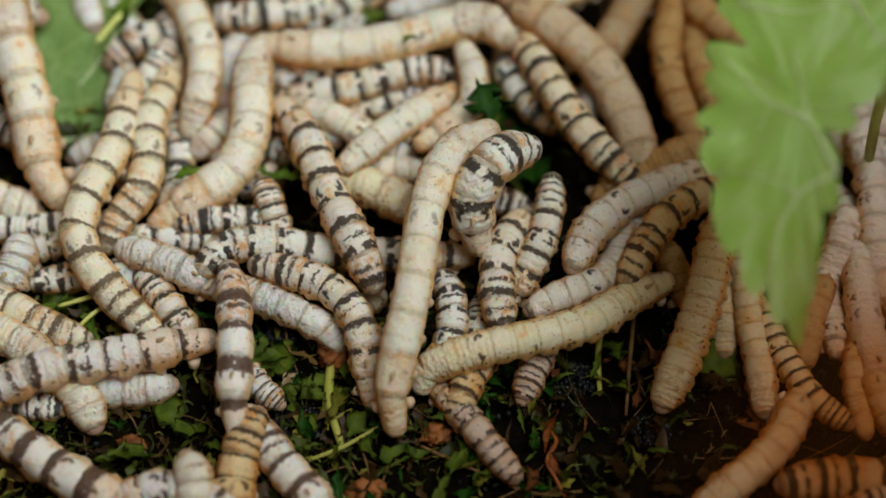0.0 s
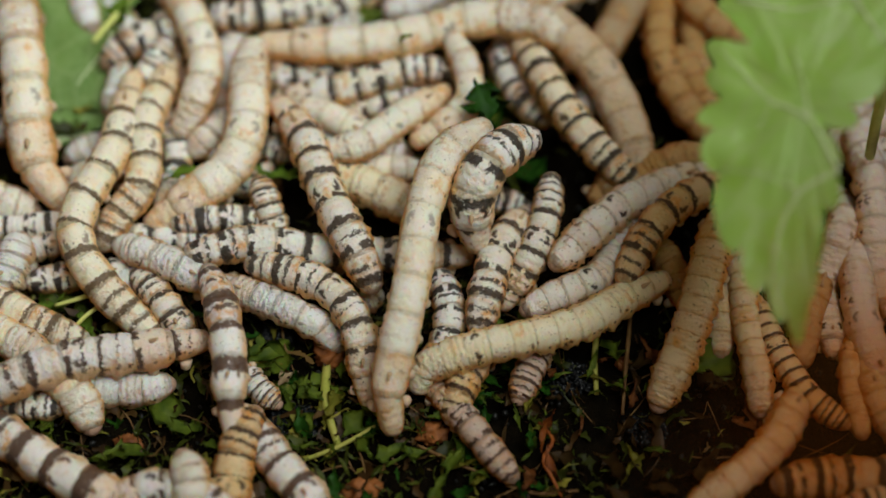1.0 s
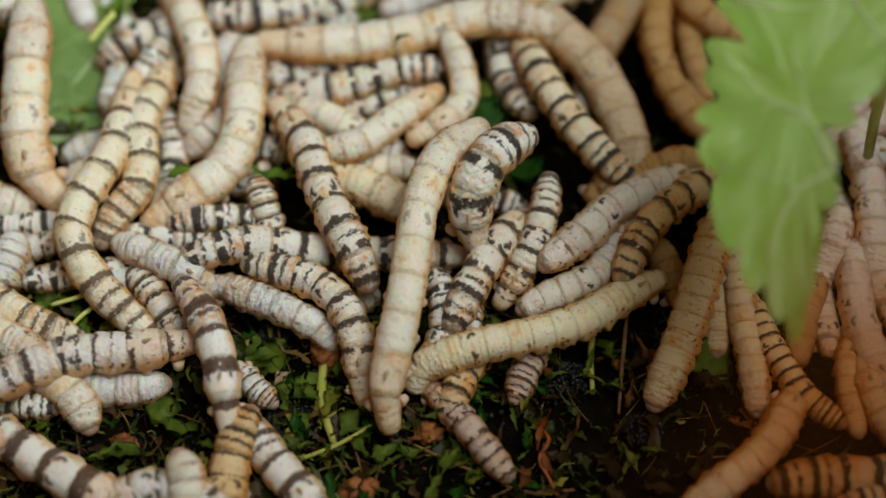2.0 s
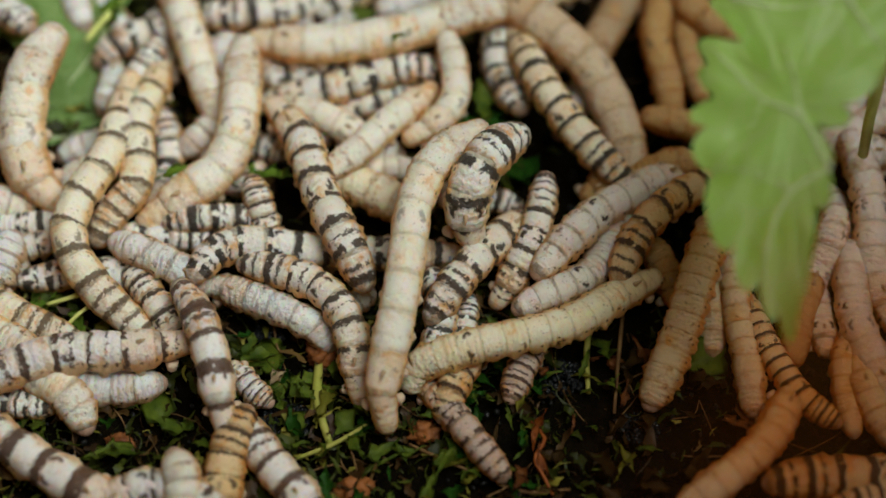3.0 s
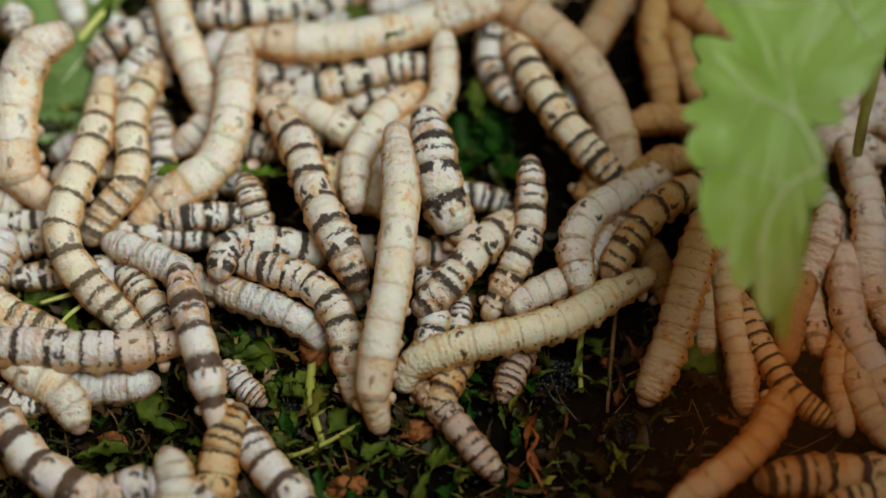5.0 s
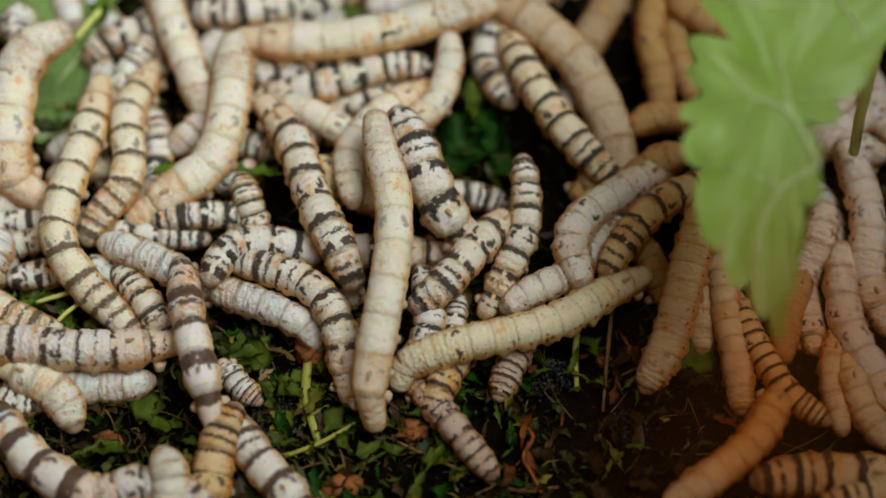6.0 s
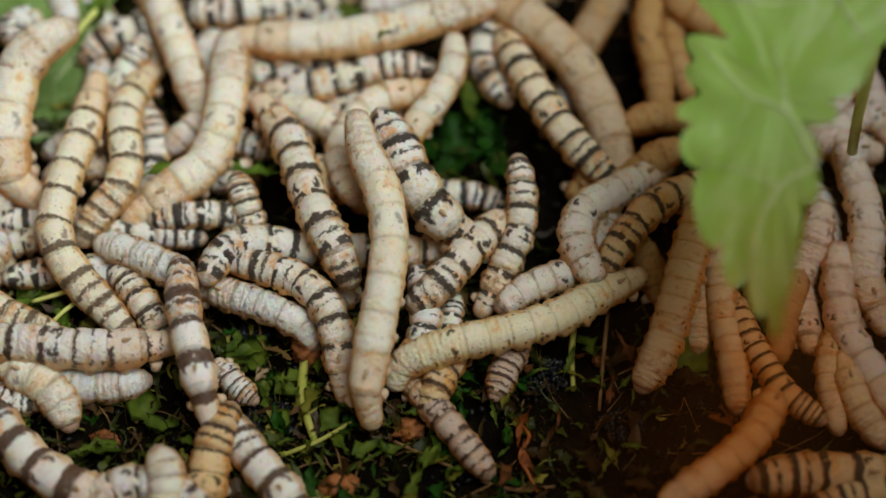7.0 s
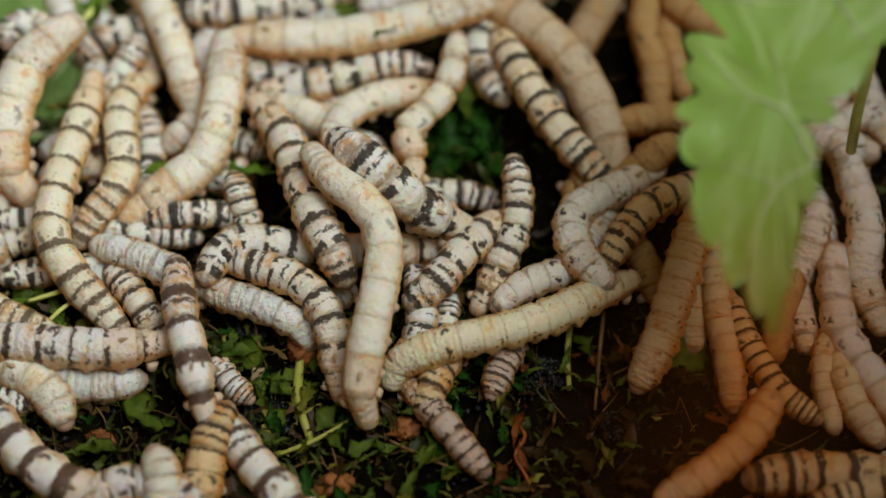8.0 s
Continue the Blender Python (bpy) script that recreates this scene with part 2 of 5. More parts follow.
def foliage(name, a, b_, dry, translucent, scale=240, island=False, net=None, gloss=0.18, sheer=None):
    m, nt, bs = material(name, 0.45)
    bs.inputs["Specular IOR Level"].default_value = gloss
    g, f = grain(nt, scale, 3), grain(nt, scale * 4, 3)
    col = blend(nt, ramp(nt, g, 0.3, 0.7), a, b_)
    if island:
        geo = node(nt, "ShaderNodeNewGeometry")
        r = geo.outputs["Random Per Island"]
        col = blend(nt, ramp(nt, r, 0.0, 0.7, 0.8, 0.0), col, tuple(c * 0.22 for c in a))
        col = blend(nt, ramp(nt, r, 0.84, 0.95), col, dry)
    else:
        col = blend(nt, calc(nt, "MULTIPLY", ramp(nt, f, 0.6, 0.75), 0.4), col, dry)
    height = f
    if net:
        tc = node(nt, "ShaderNodeTexCoord")
        lines = None
        for size, weight in ((110, 0.5), (330, 0.3)):
            vo = node(nt, "ShaderNodeTexVoronoi", feature="DISTANCE_TO_EDGE")
            vo.inputs["Scale"].default_value = size
            nt.links.new(tc.outputs["Object"], vo.inputs["Vector"])
            line = ramp(nt, vo.outputs["Distance"], 0.0, 0.09, weight, 0.0)
            lines = line if lines is None else calc(nt, "MAXIMUM", lines, line)
        col = blend(nt, lines, col, net)
        height = calc(nt, "ADD", calc(nt, "MULTIPLY", f, 0.4), lines)
    nt.links.new(col, bs.inputs["Base Color"])
    bump(nt, bs, height, 0.3, 0.0005)
    tr = node(nt, "ShaderNodeBsdfTranslucent")
    mix = node(nt, "ShaderNodeMixShader")
    mix.inputs[0].default_value = translucent
    nt.links.new(col, tr.inputs[0])
    nt.links.new(bs.outputs[0], mix.inputs[1])
    nt.links.new(tr.outputs[0], mix.inputs[2])
    out = mix.outputs[0]
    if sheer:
        # see-through film whose tint lays a warm haze over the view
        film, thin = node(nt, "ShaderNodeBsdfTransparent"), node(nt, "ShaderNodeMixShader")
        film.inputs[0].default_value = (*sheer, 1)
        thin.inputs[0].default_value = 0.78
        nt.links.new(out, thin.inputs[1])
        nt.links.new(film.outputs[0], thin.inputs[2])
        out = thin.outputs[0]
    nt.links.new(out, nt.nodes["Material Output"].inputs[0])
    return m


LITTER = foliage("shredded_leaf", (0.085, 0.105, 0.012), (0.024, 0.036, 0.005), (0.30, 0.27, 0.04), 0.15, island=True)
CHAFF = foliage("dry_leaf_bits", (0.085, 0.046, 0.014), (0.038, 0.021, 0.008), (0.16, 0.095, 0.03), 0.1, island=True)
LIME = foliage("lime_leaf", (0.26, 0.42, 0.05), (0.18, 0.32, 0.035), (0.30, 0.40, 0.06), 0.25)
GREEN = foliage("dark_leaf", (0.040, 0.15, 0.014), (0.024, 0.10, 0.010), (0.07, 0.15, 0.02), 0.15)
FRESH = foliage("leaf_scrap", (0.22, 0.30, 0.032), (0.085, 0.15, 0.018), (0.30, 0.31, 0.04), 0.2)
SHRED = plain("rusty_shred", (0.42, 0.12, 0.02), (0.20, 0.05, 0.012), 0.5, 260)
HUSK = plain("pale_husk", (0.58, 0.45, 0.27), (0.44, 0.32, 0.17), 0.6, 300)
YELLOWED = foliage("yellowed_leaf", (0.36, 0.33, 0.045), (0.24, 0.24, 0.03), (0.38, 0.28, 0.06), 0.25)
DRIED = foliage("dried_leaf", (0.10, 0.055, 0.014), (0.045, 0.026, 0.008), (0.17, 0.10, 0.02), 0.15)
BLADE = foliage("mulberry_leaf", (0.44, 0.76, 0.15), (0.40, 0.70, 0.085), (0.56, 0.68, 0.18), 0.42, 60, net=(0.52, 0.72, 0.26), gloss=0.9)
# darker green than the front leaf
BACKLEAF = foliage("darker_mulberry_leaf", (0.20, 0.34, 0.085), (0.14, 0.26, 0.06), (0.28, 0.36, 0.10), 0.2, 60, net=(0.30, 0.42, 0.16), gloss=0.4)
VEIN = plain("leaf_vein", (0.72, 0.80, 0.50), (0.64, 0.74, 0.42), 0.5, 200)
HAZE_FILM = foliage("orange_haze_film", (0.62, 0.27, 0.05), (0.54, 0.22, 0.04), (0.58, 0.26, 0.05), 0.5, 90, sheer=(0.88, 0.33, 0.05))

# ---- helpers of this scene ----


def part(name, bm, mat, parent=None, label=""):
    me = bpy.data.meshes.new(name)
    bm.to_mesh(me)
    bm.free()
    for p in me.polygons:
        p.use_smooth = True
    me.materials.append(mat)
    ob = new(name, me)
    ob.parent = parent
    return tagged(ob, label)


def shared(name, me, parent, m):
    ob = new(name, me)
    ob.parent = parent
    ob.matrix_basis = m
    return ob


def curve_through(pts, n):
    """n + 1 points at even distances along a smooth line through pts, and its length."""
    p = [np.array(q, float) for q in pts]
    p = [2 * p[0] - p[1]] + p + [2 * p[-1] - p[-2]]
    fine = []
    for a, b_, c, d in zip(p, p[1:], p[2:], p[3:]):
        for k in range(16):
            s = k / 16
            fine.append(0.5 * (2 * b_ + (c - a) * s + (2 * a - 5 * b_ + 4 * c - d) * s * s + (3 * b_ - a - 3 * c + d) * s ** 3))
    fine = np.array(fine + [p[-2]])
    arc = np.concatenate(([0], np.cumsum(np.linalg.norm(np.diff(fine, axis=0), axis=1))))
    at = np.linspace(0, arc[-1], n + 1)
    return np.stack([np.interp(at, arc, fine[:, k]) for k in range(3)], 1), arc[-1]


def tube(bm, pts, radii, around=8):
    """A round bar of changing thickness along pts."""
    rings = []
    for i, q in enumerate(pts):
        d = Vector(pts[min(i + 1, len(pts) - 1)]) - Vector(pts[max(i - 1, 0)])
        turn = d.to_track_quat("Z", "Y").to_matrix()
        rings.append([bm.verts.new(Vector(q) + turn @ Vector((math.cos(a) * radii[i], math.sin(a) * radii[i], 0)))
                      for a in (2 * math.pi * k / around for k in range(around))])
    for lo, hi in zip(rings, rings[1:]):
        for k in range(around):
            bm.faces.new((lo[k], lo[(k + 1) % around], hi[(k + 1) % around], hi[k]))
    bm.faces.new(rings[0][::-1])
    bm.faces.new(rings[-1])


# ---- silkworms ----
AROUND = 26
STEPS = (-0.30, -0.24, -0.13, 0.0, 0.12, 0.27, 0.42, 0.57, 0.68, 0.74, 0.82, 0.92, 1.0, 1.12, 1.22, 1.28)


def girth(s):
    """Thickness along the body, head at 0 and tail at 1."""
    return float(np.interp(s, (0, 0.04, 0.10, 0.2, 0.3, 0.8, 0.90, 1.0), (0.70, 0.84, 0.94, 1.02, 0.97, 1.0, 0.90, 0.58)))


def segment_mesh(r, length, front, back, seed, mat, frill, crease):
    bm = bmesh.new()
    uv = bm.loops.layers.uv.new("UVMap")
    rings = []
    for v in STEPS:
        inside = min(max(v, 0), 1)
        rr = crease + (1 - crease) * max(math.sin(math.pi * inside), 0) ** 0.38
        rr -= 0.028 * math.exp(-((v - 0.74) / 0.05) ** 2)
        if v < 0:
            rr *= math.sqrt(max(1 - (v / 0.315) ** 2, 0.01))
        if v > 1:
            rr *= math.sqrt(max(1 - ((v - 1) / 0.30) ** 2, 0.01))
        rr *= r * (back + (front - back) * inside)
        ring = []
        for k in range(AROUND):
            a = 2 * math.pi * k / AROUND
            x, y = math.sin(a), -math.cos(a)
            n = noise.noise(Vector((x * 1.6 + seed * 3.1, y * 1.6, v * 2.2))) * 0.065
            n += noise.noise(Vector((x * 3.5 + seed, y * 3.5, v * 4.5))) * 0.055
            fold = frill * math.exp(-((y + 0.30) / 0.24) ** 2) * (0.12 + 0.88 * math.sin(math.pi * inside) ** 1.4)
            knob = max(0.0, noise.noise(Vector((x * 1.1 + seed * 1.7, 9.0, v * 5.5)))) * math.exp(-((y + 0.15) / 0.28) ** 2)
            q = rr * (1 + n + fold + 1.5 * frill * knob)
            ring.append(bm.verts.new((x * q, y * q * (0.90 if y < 0 else 1.0), (v - 0.5) * length)))
        rings.append(ring)
    for j in range(len(rings) - 1):
        for k in range(AROUND):
            k2 = (k + 1) % AROUND
            f = bm.faces.new((rings[j][k], rings[j][k2], rings[j + 1][k2], rings[j + 1][k]))
            for loop, (uu, vv) in zip(f.loops, ((k, j), (k + 1, j), (k + 1, j + 1), (k, j + 1))):
                loop[uv].uv = (uu / AROUND, STEPS[vv])
    bm.faces.new(rings[0][::-1])
    bm.faces.new(rings[-1])
    me = bpy.data.meshes.new("segment")
    bm.to_mesh(me)
    bm.free()
    for p in me.polygons:
        p.use_smooth = True
    me.materials.append(mat)
    return me


def small_mesh(name, mat, pts, radii):
    bm = bmesh.new()
    tube(bm, pts, radii)
    me = bpy.data.meshes.new(name)
    bm.to_mesh(me)
    bm.free()
    for p in me.polygons:
        p.use_smooth = True
    me.materials.append(mat)
    return me


PROLEG = small_mesh("proleg", LEG, [(0, 0, 0), (0, 0, -0.25), (0, 0, -0.42), (0, 0, -0.50)], (0.34, 0.28, 0.23, 0.11))
CLAW = small_mesh("thoracic_leg", HORN, [(0, 0, 0), (0, 0.02, -0.2), (0, 0.10, -0.38)], (0.14, 0.09, 0.02))
TAILHORN = small_mesh("tail_horn", HORN, [(0, 0, 0), (0, 0.16, -0.10), (0, 0.30, -0.26), (0, 0.36, -0.40)], (0.16, 0.12, 0.07, 0.02))
HEADCAP = small_mesh("head", HEAD, [(0, -0.1, -0.30), (0, -0.14, -0.1), (0, -0.18, 0.14), (0, -0.23, 0.32), (0, -0.28, 0.44), (0, -0.31, 0.49)],
                     (0.46, 0.54, 0.54, 0.45, 0.28, 0.07))


def stations(pts, n, roll):
    """Poses of head and n segments of a body along pts (millimetres, head first)."""
    p, _ = curve_through(pts, n)
    out = []
    for i in range(n):
        d = Vector(p[i] - p[i + 1]).normalized()
        up = Vector((0, -0.35, 1.0))
        side = up.cross(d).normalized()
        back = d.cross(side)
        turn = Matrix((side, back, d)).transposed().to_4x4() @ Matrix.Rotation(radians(roll), 4, "Z")
        out.append(Matrix.Translation(Vector((p[i] + p[i + 1]) / 2) * MM) @ turn)
    nose = Matrix.Translation(Vector(p[0]) * MM) @ out[0].to_3x3().to_4x4()
    return [nose] + out


class Worm:
    pass


def silkworm(kind, r, stretch, pts, roll=0, segments=0):
    """r: greatest radius; stretch: body length, both in millimetres."""
    w = Worm()
    n = segments or int(min(12, max(5, round(stretch / (1.52 * r)))))
    seed = silkworm.count = silkworm.count + 1
    mid = np.mean(np.array(pts), 0)
    w.root = tagged(new("silkworm"), WORDS[kind], "silkworm", "silkworms on the bed")
    w.root.matrix_basis = Matrix.Translation((mid[0] * MM, mid[1] * MM, 0))
    w.home = w.root.matrix_basis.inverted()
    w.n, w.roll, w.spines, w.parts = n, roll, {0.0: pts}, []
    ms = stations(pts, n, roll)
    rm, ln = r * MM, stretch / n * MM
    w.parts.append(shared("head", HEADCAP, w.root, w.home @ ms[0]))
    w.parts[0].scale = (rm,) * 3
    for i in range(n):
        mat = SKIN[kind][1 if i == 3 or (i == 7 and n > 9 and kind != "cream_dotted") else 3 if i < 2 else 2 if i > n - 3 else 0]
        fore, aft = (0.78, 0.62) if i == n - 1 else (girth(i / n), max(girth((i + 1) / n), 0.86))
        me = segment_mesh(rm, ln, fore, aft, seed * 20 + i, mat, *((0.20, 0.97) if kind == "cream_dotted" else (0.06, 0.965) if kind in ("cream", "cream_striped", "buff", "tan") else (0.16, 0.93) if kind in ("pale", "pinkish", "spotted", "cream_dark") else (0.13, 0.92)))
        ob = shared("segment", me, w.root, w.home @ ms[i + 1])
        w.parts.append(ob)
        if i < 3:
            for sx in (-1, 1):
                shared("thoracic_leg", CLAW, ob, Matrix.Translation((sx * 0.42 * rm, -0.62 * rm, 0)) @ Matrix.Rotation(sx * 0.4, 4, "Z") @ Matrix.Rotation(1.2, 4, "X") @ Matrix.Diagonal((rm, rm, rm, 1)))
        elif (5 <= i <= 8 and n > 8) or (n <= 8 and n // 2 <= i <= n - 2) or i == n - 1:
            for sx in (-1, 1):
                shared("proleg", PROLEG, ob, Matrix.Translation((sx * 0.70 * rm, -0.46 * rm, 0)) @ Matrix.Rotation(sx * 0.75, 4, "Z") @ Matrix.Rotation(-1.5708, 4, "X") @ Matrix.Diagonal((rm, rm, rm, 1)))
        if i == n - 2:
            shared("tail_horn", TAILHORN, ob, Matrix.Translation((0, 0.86 * rm, 0)) @ Matrix.Diagonal((rm, rm, rm, 1)))
    return w


silkworm.count = 0


def bends(w, t, pts):
    """The body's line at t seconds."""
    w.spines[float(t)] = pts


# ---- the bed ----
def bed():
    bm = bmesh.new()
    xs = sorted(set([-1.5, -0.8, -0.4] + [round(-0.2 + 0.004 * k, 4) for k in range(101)] + [0.4, 0.8, 1.5]))
    ys = xs
    grid = [[bm.verts.new((x, y, -0.001 + 0.0025 * noise.noise(Vector((x * 60, y * 60, 0))) + 0.001 * noise.noise(Vector((x * 190, y * 190, 3))))) for y in ys] for x in xs]
    for i in range(len(xs) - 1):
        for j in range(len(ys) - 1):
            bm.faces.new((grid[i][j], grid[i + 1][j], grid[i + 1][j + 1], grid[i][j + 1]))
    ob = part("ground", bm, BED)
    tagged(ob, "dark bed of crumbled leaves and droppings", "ground", kind="structure")


bed()


def scrap(bm, rng, x, y, z, size, slim, tilt):
    """One torn bit of leaf, bent along its middle, with a ragged outline."""
    turn = (Matrix.Translation((x, y, z)) @ Euler((rng.gauss(0, tilt), rng.gauss(0, tilt), rng.uniform(0, 6.283))).to_matrix().to_4x4())
    n = 7
    bend, sway = rng.uniform(-0.6, 0.6) / size, rng.uniform(-0.5, 0.5) / size
    left, mid_, right = [], [], []
    for i in range(n):
        s = i / (n - 1) - 0.5
        half = size * slim * (0.35 + 0.65 * math.cos(s * 2.9))
        px = s * size * 2
        py, pz = sway * px * px, bend * px * px + rng.gauss(0, size * 0.05)
        a, c = half * rng.uniform(0.25, 1.3), half * rng.uniform(0.25, 1.3)
        left.append(bm.verts.new(turn @ Vector((px + rng.gauss(0, size * 0.14), py + a, pz + a * rng.uniform(-0.2, 0.7)))))
        mid_.append(bm.verts.new(turn @ Vector((px, py, pz))))
        right.append(bm.verts.new(turn @ Vector((px + rng.gauss(0, size * 0.14), py - c, pz + c * rng.uniform(-0.2, 0.7)))))
    for i in range(n - 1):
        bm.faces.new((left[i], left[i + 1], mid_[i + 1], mid_[i]))
        bm.faces.new((mid_[i], mid_[i + 1], right[i + 1], right[i]))


def litter():
    rng = random.Random(5)
    # kind of bit, how many, sizes in millimetres, widths, material
    for label, count, sizes, slims, mat in (
            ("shredded green leaf bits on the bed", 14000, (0.9, 1.3, 1.8, 2.4, 3.4), (0.07, 0.12, 0.2, 0.34, 0.55), LITTER),
            ("dry brown leaf bits on the bed", 7000, (0.8, 1.2, 2.0, 3.4), (0.07, 0.15, 0.3, 0.6), CHAFF)):
        bm = bmesh.new()
        for k in range(count):
            x, y = rng.uniform(-0.135, 0.140), rng.uniform(-0.085, 0.12)
            if (y > 0.0 and rng.random() < 0.45) or rng.random() < min(0.72, (x + 0.012) * 12) or rng.random() < (0.55 if x > -0.02 else 0.32) + 1.2 * noise.noise(Vector((x * 45, y * 45, 7))):
                continue
            scrap(bm, rng, x, y, rng.uniform(0.0003, 0.0040), rng.choice(sizes) * MM * rng.uniform(0.7, 1.2), rng.choice(slims), 0.5)
        tagged(part("leaf_litter", bm, mat), label, "leaf litter", kind="stuff")
    bm = bmesh.new()
    for k in range(1900):
        x, y = rng.uniform(-0.13, 0.14), rng.uniform(-0.085, 0.11)
        if noise.noise(Vector((x * 40, y * 40, 2))) < 0.02:
            continue
        s = rng.uniform(0.0004, 0.0009)
        m = Matrix.Translation((x, y, rng.uniform(0.0005, 0.0022))) @ Euler((rng.random() * 3, rng.random() * 3, 0)).to_matrix().to_4x4() @ Matrix.Diagonal((s, s * rng.uniform(0.6, 1), s * rng.uniform(0.8, 1.6), 1))
        bmesh.ops.create_icosphere(bm, subdivisions=1, radius=1, matrix=m)
    tagged(part("frass_pellets", bm, FRASS), "small black droppings strewn over the bed", "droppings", kind="stuff")
    bm = bmesh.new()
    for k in range(150):
        x, y, z, a = rng.uniform(-0.13, 0.14), rng.uniform(-0.085, 0.10), rng.uniform(0.001, 0.0035), rng.uniform(0, 6.283)
        ln, bow = rng.uniform(0.004, 0.016), rng.uniform(-0.35, 0.35)
        pts = [Vector((x + math.cos(a + bow * q) * ln * q, y + math.sin(a + bow * q) * ln * q, z + 0.001 * math.sin(q * 3))) for q in (-1, -0.5, 0, 0.5, 1)]
        rr = rng.uniform(0.0001, 0.00028)
        tube(bm, pts, [rr * k2 for k2 in (0.6, 1, 1, 0.9, 0.4)], 5)
    tagged(part("straw_bits", bm, STRAW), "fine dry stems and fibres strewn over the bed", "straw", kind="stuff")


litter()


def stalk(pts, r, mat, label, name="stalk"):
    p, _ = curve_through(pts, 14)
    bm = bmesh.new()
    base = Vector((p[0][0], p[0][1], 0)) * MM
    tube(bm, [Vector(q) * MM - base for q in p], [r * MM * (1 - 0.5 * abs(k / 14 - 0.4)) for k in range(15)], 7)
    ob = part(name, bm, mat)
    ob.location = base
    return tagged(ob, label, "stalk")


def big_scrap(x, y, z, size, slim, turn, seed, mat=FRESH, label="torn green leaf scrap lying on the bed", name="leaf_scrap", tilt=0.25):
    rng = random.Random(seed)
    bm = bmesh.new()
    n, mrow = 9, 7
    rows = []
    bend, twist, sway = rng.uniform(-0.5, 0.5), rng.uniform(-0.8, 0.8), rng.uniform(-0.35, 0.35)
    for i in range(n):
        s = i / (n - 1) * 2 - 1
        half = slim * max(1 - abs(s) ** 2.2, 0.06) * rng.choice((0.25, 0.5, 0.8, 1.1, 1.4)) * rng.uniform(0.8, 1.2)
        row = []
        for j in range(mrow):
            c = j / (mrow - 1) * 2 - 1
            row.append(bm.verts.new(Vector((s + rng.gauss(0, 0.07) * (1 + abs(c)), c * half + sway * s * s, bend * s * s + 0.35 * abs(c) * half + twist * s * c * half * 0.6 + rng.gauss(0, 0.02))) * size * MM))
        rows.append(row)
    for i in range(n - 1):
        for j in range(mrow - 1):
            bm.faces.new((rows[i][j], rows[i + 1][j], rows[i + 1][j + 1], rows[i][j + 1]))
    bmesh.ops.solidify(bm, geom=bm.faces[:], thickness=0.00025)
    ob = part(name, bm, mat)
    ob.matrix_basis = pose(x * MM, y * MM, z * MM, math.degrees(rng.gauss(0, tilt)), math.degrees(rng.gauss(0, tilt)), turn)
    return tagged(ob, label, "leaf scrap")


stalk([(-26.1, -25.8, 2.0), (-26.2, -35.2, 3.0), (-24.9, -41.7, 3.0), (-22.9, -47.6, 2.0)], 1.25, STALK, "yellow green leaf stalk lying on the bed")
stalk([(-30.4, -51.2, 2.0), (-22.2, -48.1, 3.0), (-14.6, -43.2, 3.0)], 0.6, STALK, "thin green stalk lying on the bed")
stalk([(44.9, -14.3, 3.0), (43.2, -26.9, 4.0), (41.8, -39.8, 2.0)], 0.55, STRAW, "dry brown stalk lying on the bed")
stalk([(37.3, -15.8, 3.0), (36.0, -24.9, 3.0), (36.1, -34.7, 2.0)], 0.8, STALK, "green leaf stalk lying on the bed")
stalk([(22.6, -42.4, 3.0), (25.6, -47.2, 4.0), (23.3, -52.1, 4.0), (25.4, -56.5, 3.0), (27.2, -60.2, 2.0)], 0.5, SHRED, "curled rusty brown plant shred on the bed")
stalk([(-5.0, -47.6, 2.0), (2.0, -51.6, 3.0), (9.6, -54.7, 2.0)], 0.5, STRAW, "thin dry straw lying on the bed")
stalk([(14.7, -57.4, 2.0), (22.2, -59.5, 2.0), (31.0, -58.8, 2.0)], 0.5, STRAW, "thin dry straw lying on the bed")
big_scrap(-29.1, -32.3, 3.0, 5.04, 0.6, 40, 4)
big_scrap(-22.7, -27.8, 3.0, 3.6, 0.6, 100, 5)
big_scrap(12.1, 43.7, 8.0, 6.48, 0.5, 95, 6)
big_scrap(-18.7, 70.7, 9.0, 4.32, 0.5, 5, 7)
big_scrap(-8.6, 51.9, 24.0, 1.8, 0.6, 30, 8)
big_scrap(-63.7, 23.8, 9.0, 4.5, 0.4, 0, 9, LIME, "bright green leaf scrap between the silkworms")
big_scrap(13.5, 36.1, 3.0, 13, 0.6, 60, 21, GREEN, "dark green leaf lying under the silkworms")
big_scrap(5.0, 32.6, 3.0, 10, 0.6, 20, 22, GREEN, "dark green leaf lying under the silkworms")
big_scrap(20.4, 29.9, 2.0, 10, 0.5, 120, 23, GREEN, "dark green leaf lying under the silkworms")
big_scrap(-39.8, -26.4, 3.0, 5.76, 0.7, 10, 24)
big_scrap(-35.6, -33.7, 3.0, 4.32, 0.7, 50, 25)
big_scrap(-18.5, -43.9, 3.0, 4.32, 0.7, 150, 26)
big_scrap(-42.5, -23.9, 4.0, 3.6, 0.4, 60, 27)
big_scrap(-62.4, -39.6, 3.0, 5.76, 0.6, 120, 28)
big_scrap(-56.9, -43.9, 3.0, 5.04, 0.7, 30, 29)
big_scrap(-71.8, -49.5, 3.0, 6.48, 0.5, 5, 30)
big_scrap(-77.7, -41.0, 3.0, 4.32, 0.6, 80, 31)
big_scrap(8.6, -33.7, 3.0, 5.04, 0.35, 70, 32)
big_scrap(18.9, -36.7, 3.0, 3.6, 0.6, 20, 33)
big_scrap(63.5, -26.9, 4.0, 5.76, 0.7, 30, 34)
big_scrap(40.2, -23.4, 3.0, 5.04, 0.5, 110, 35)
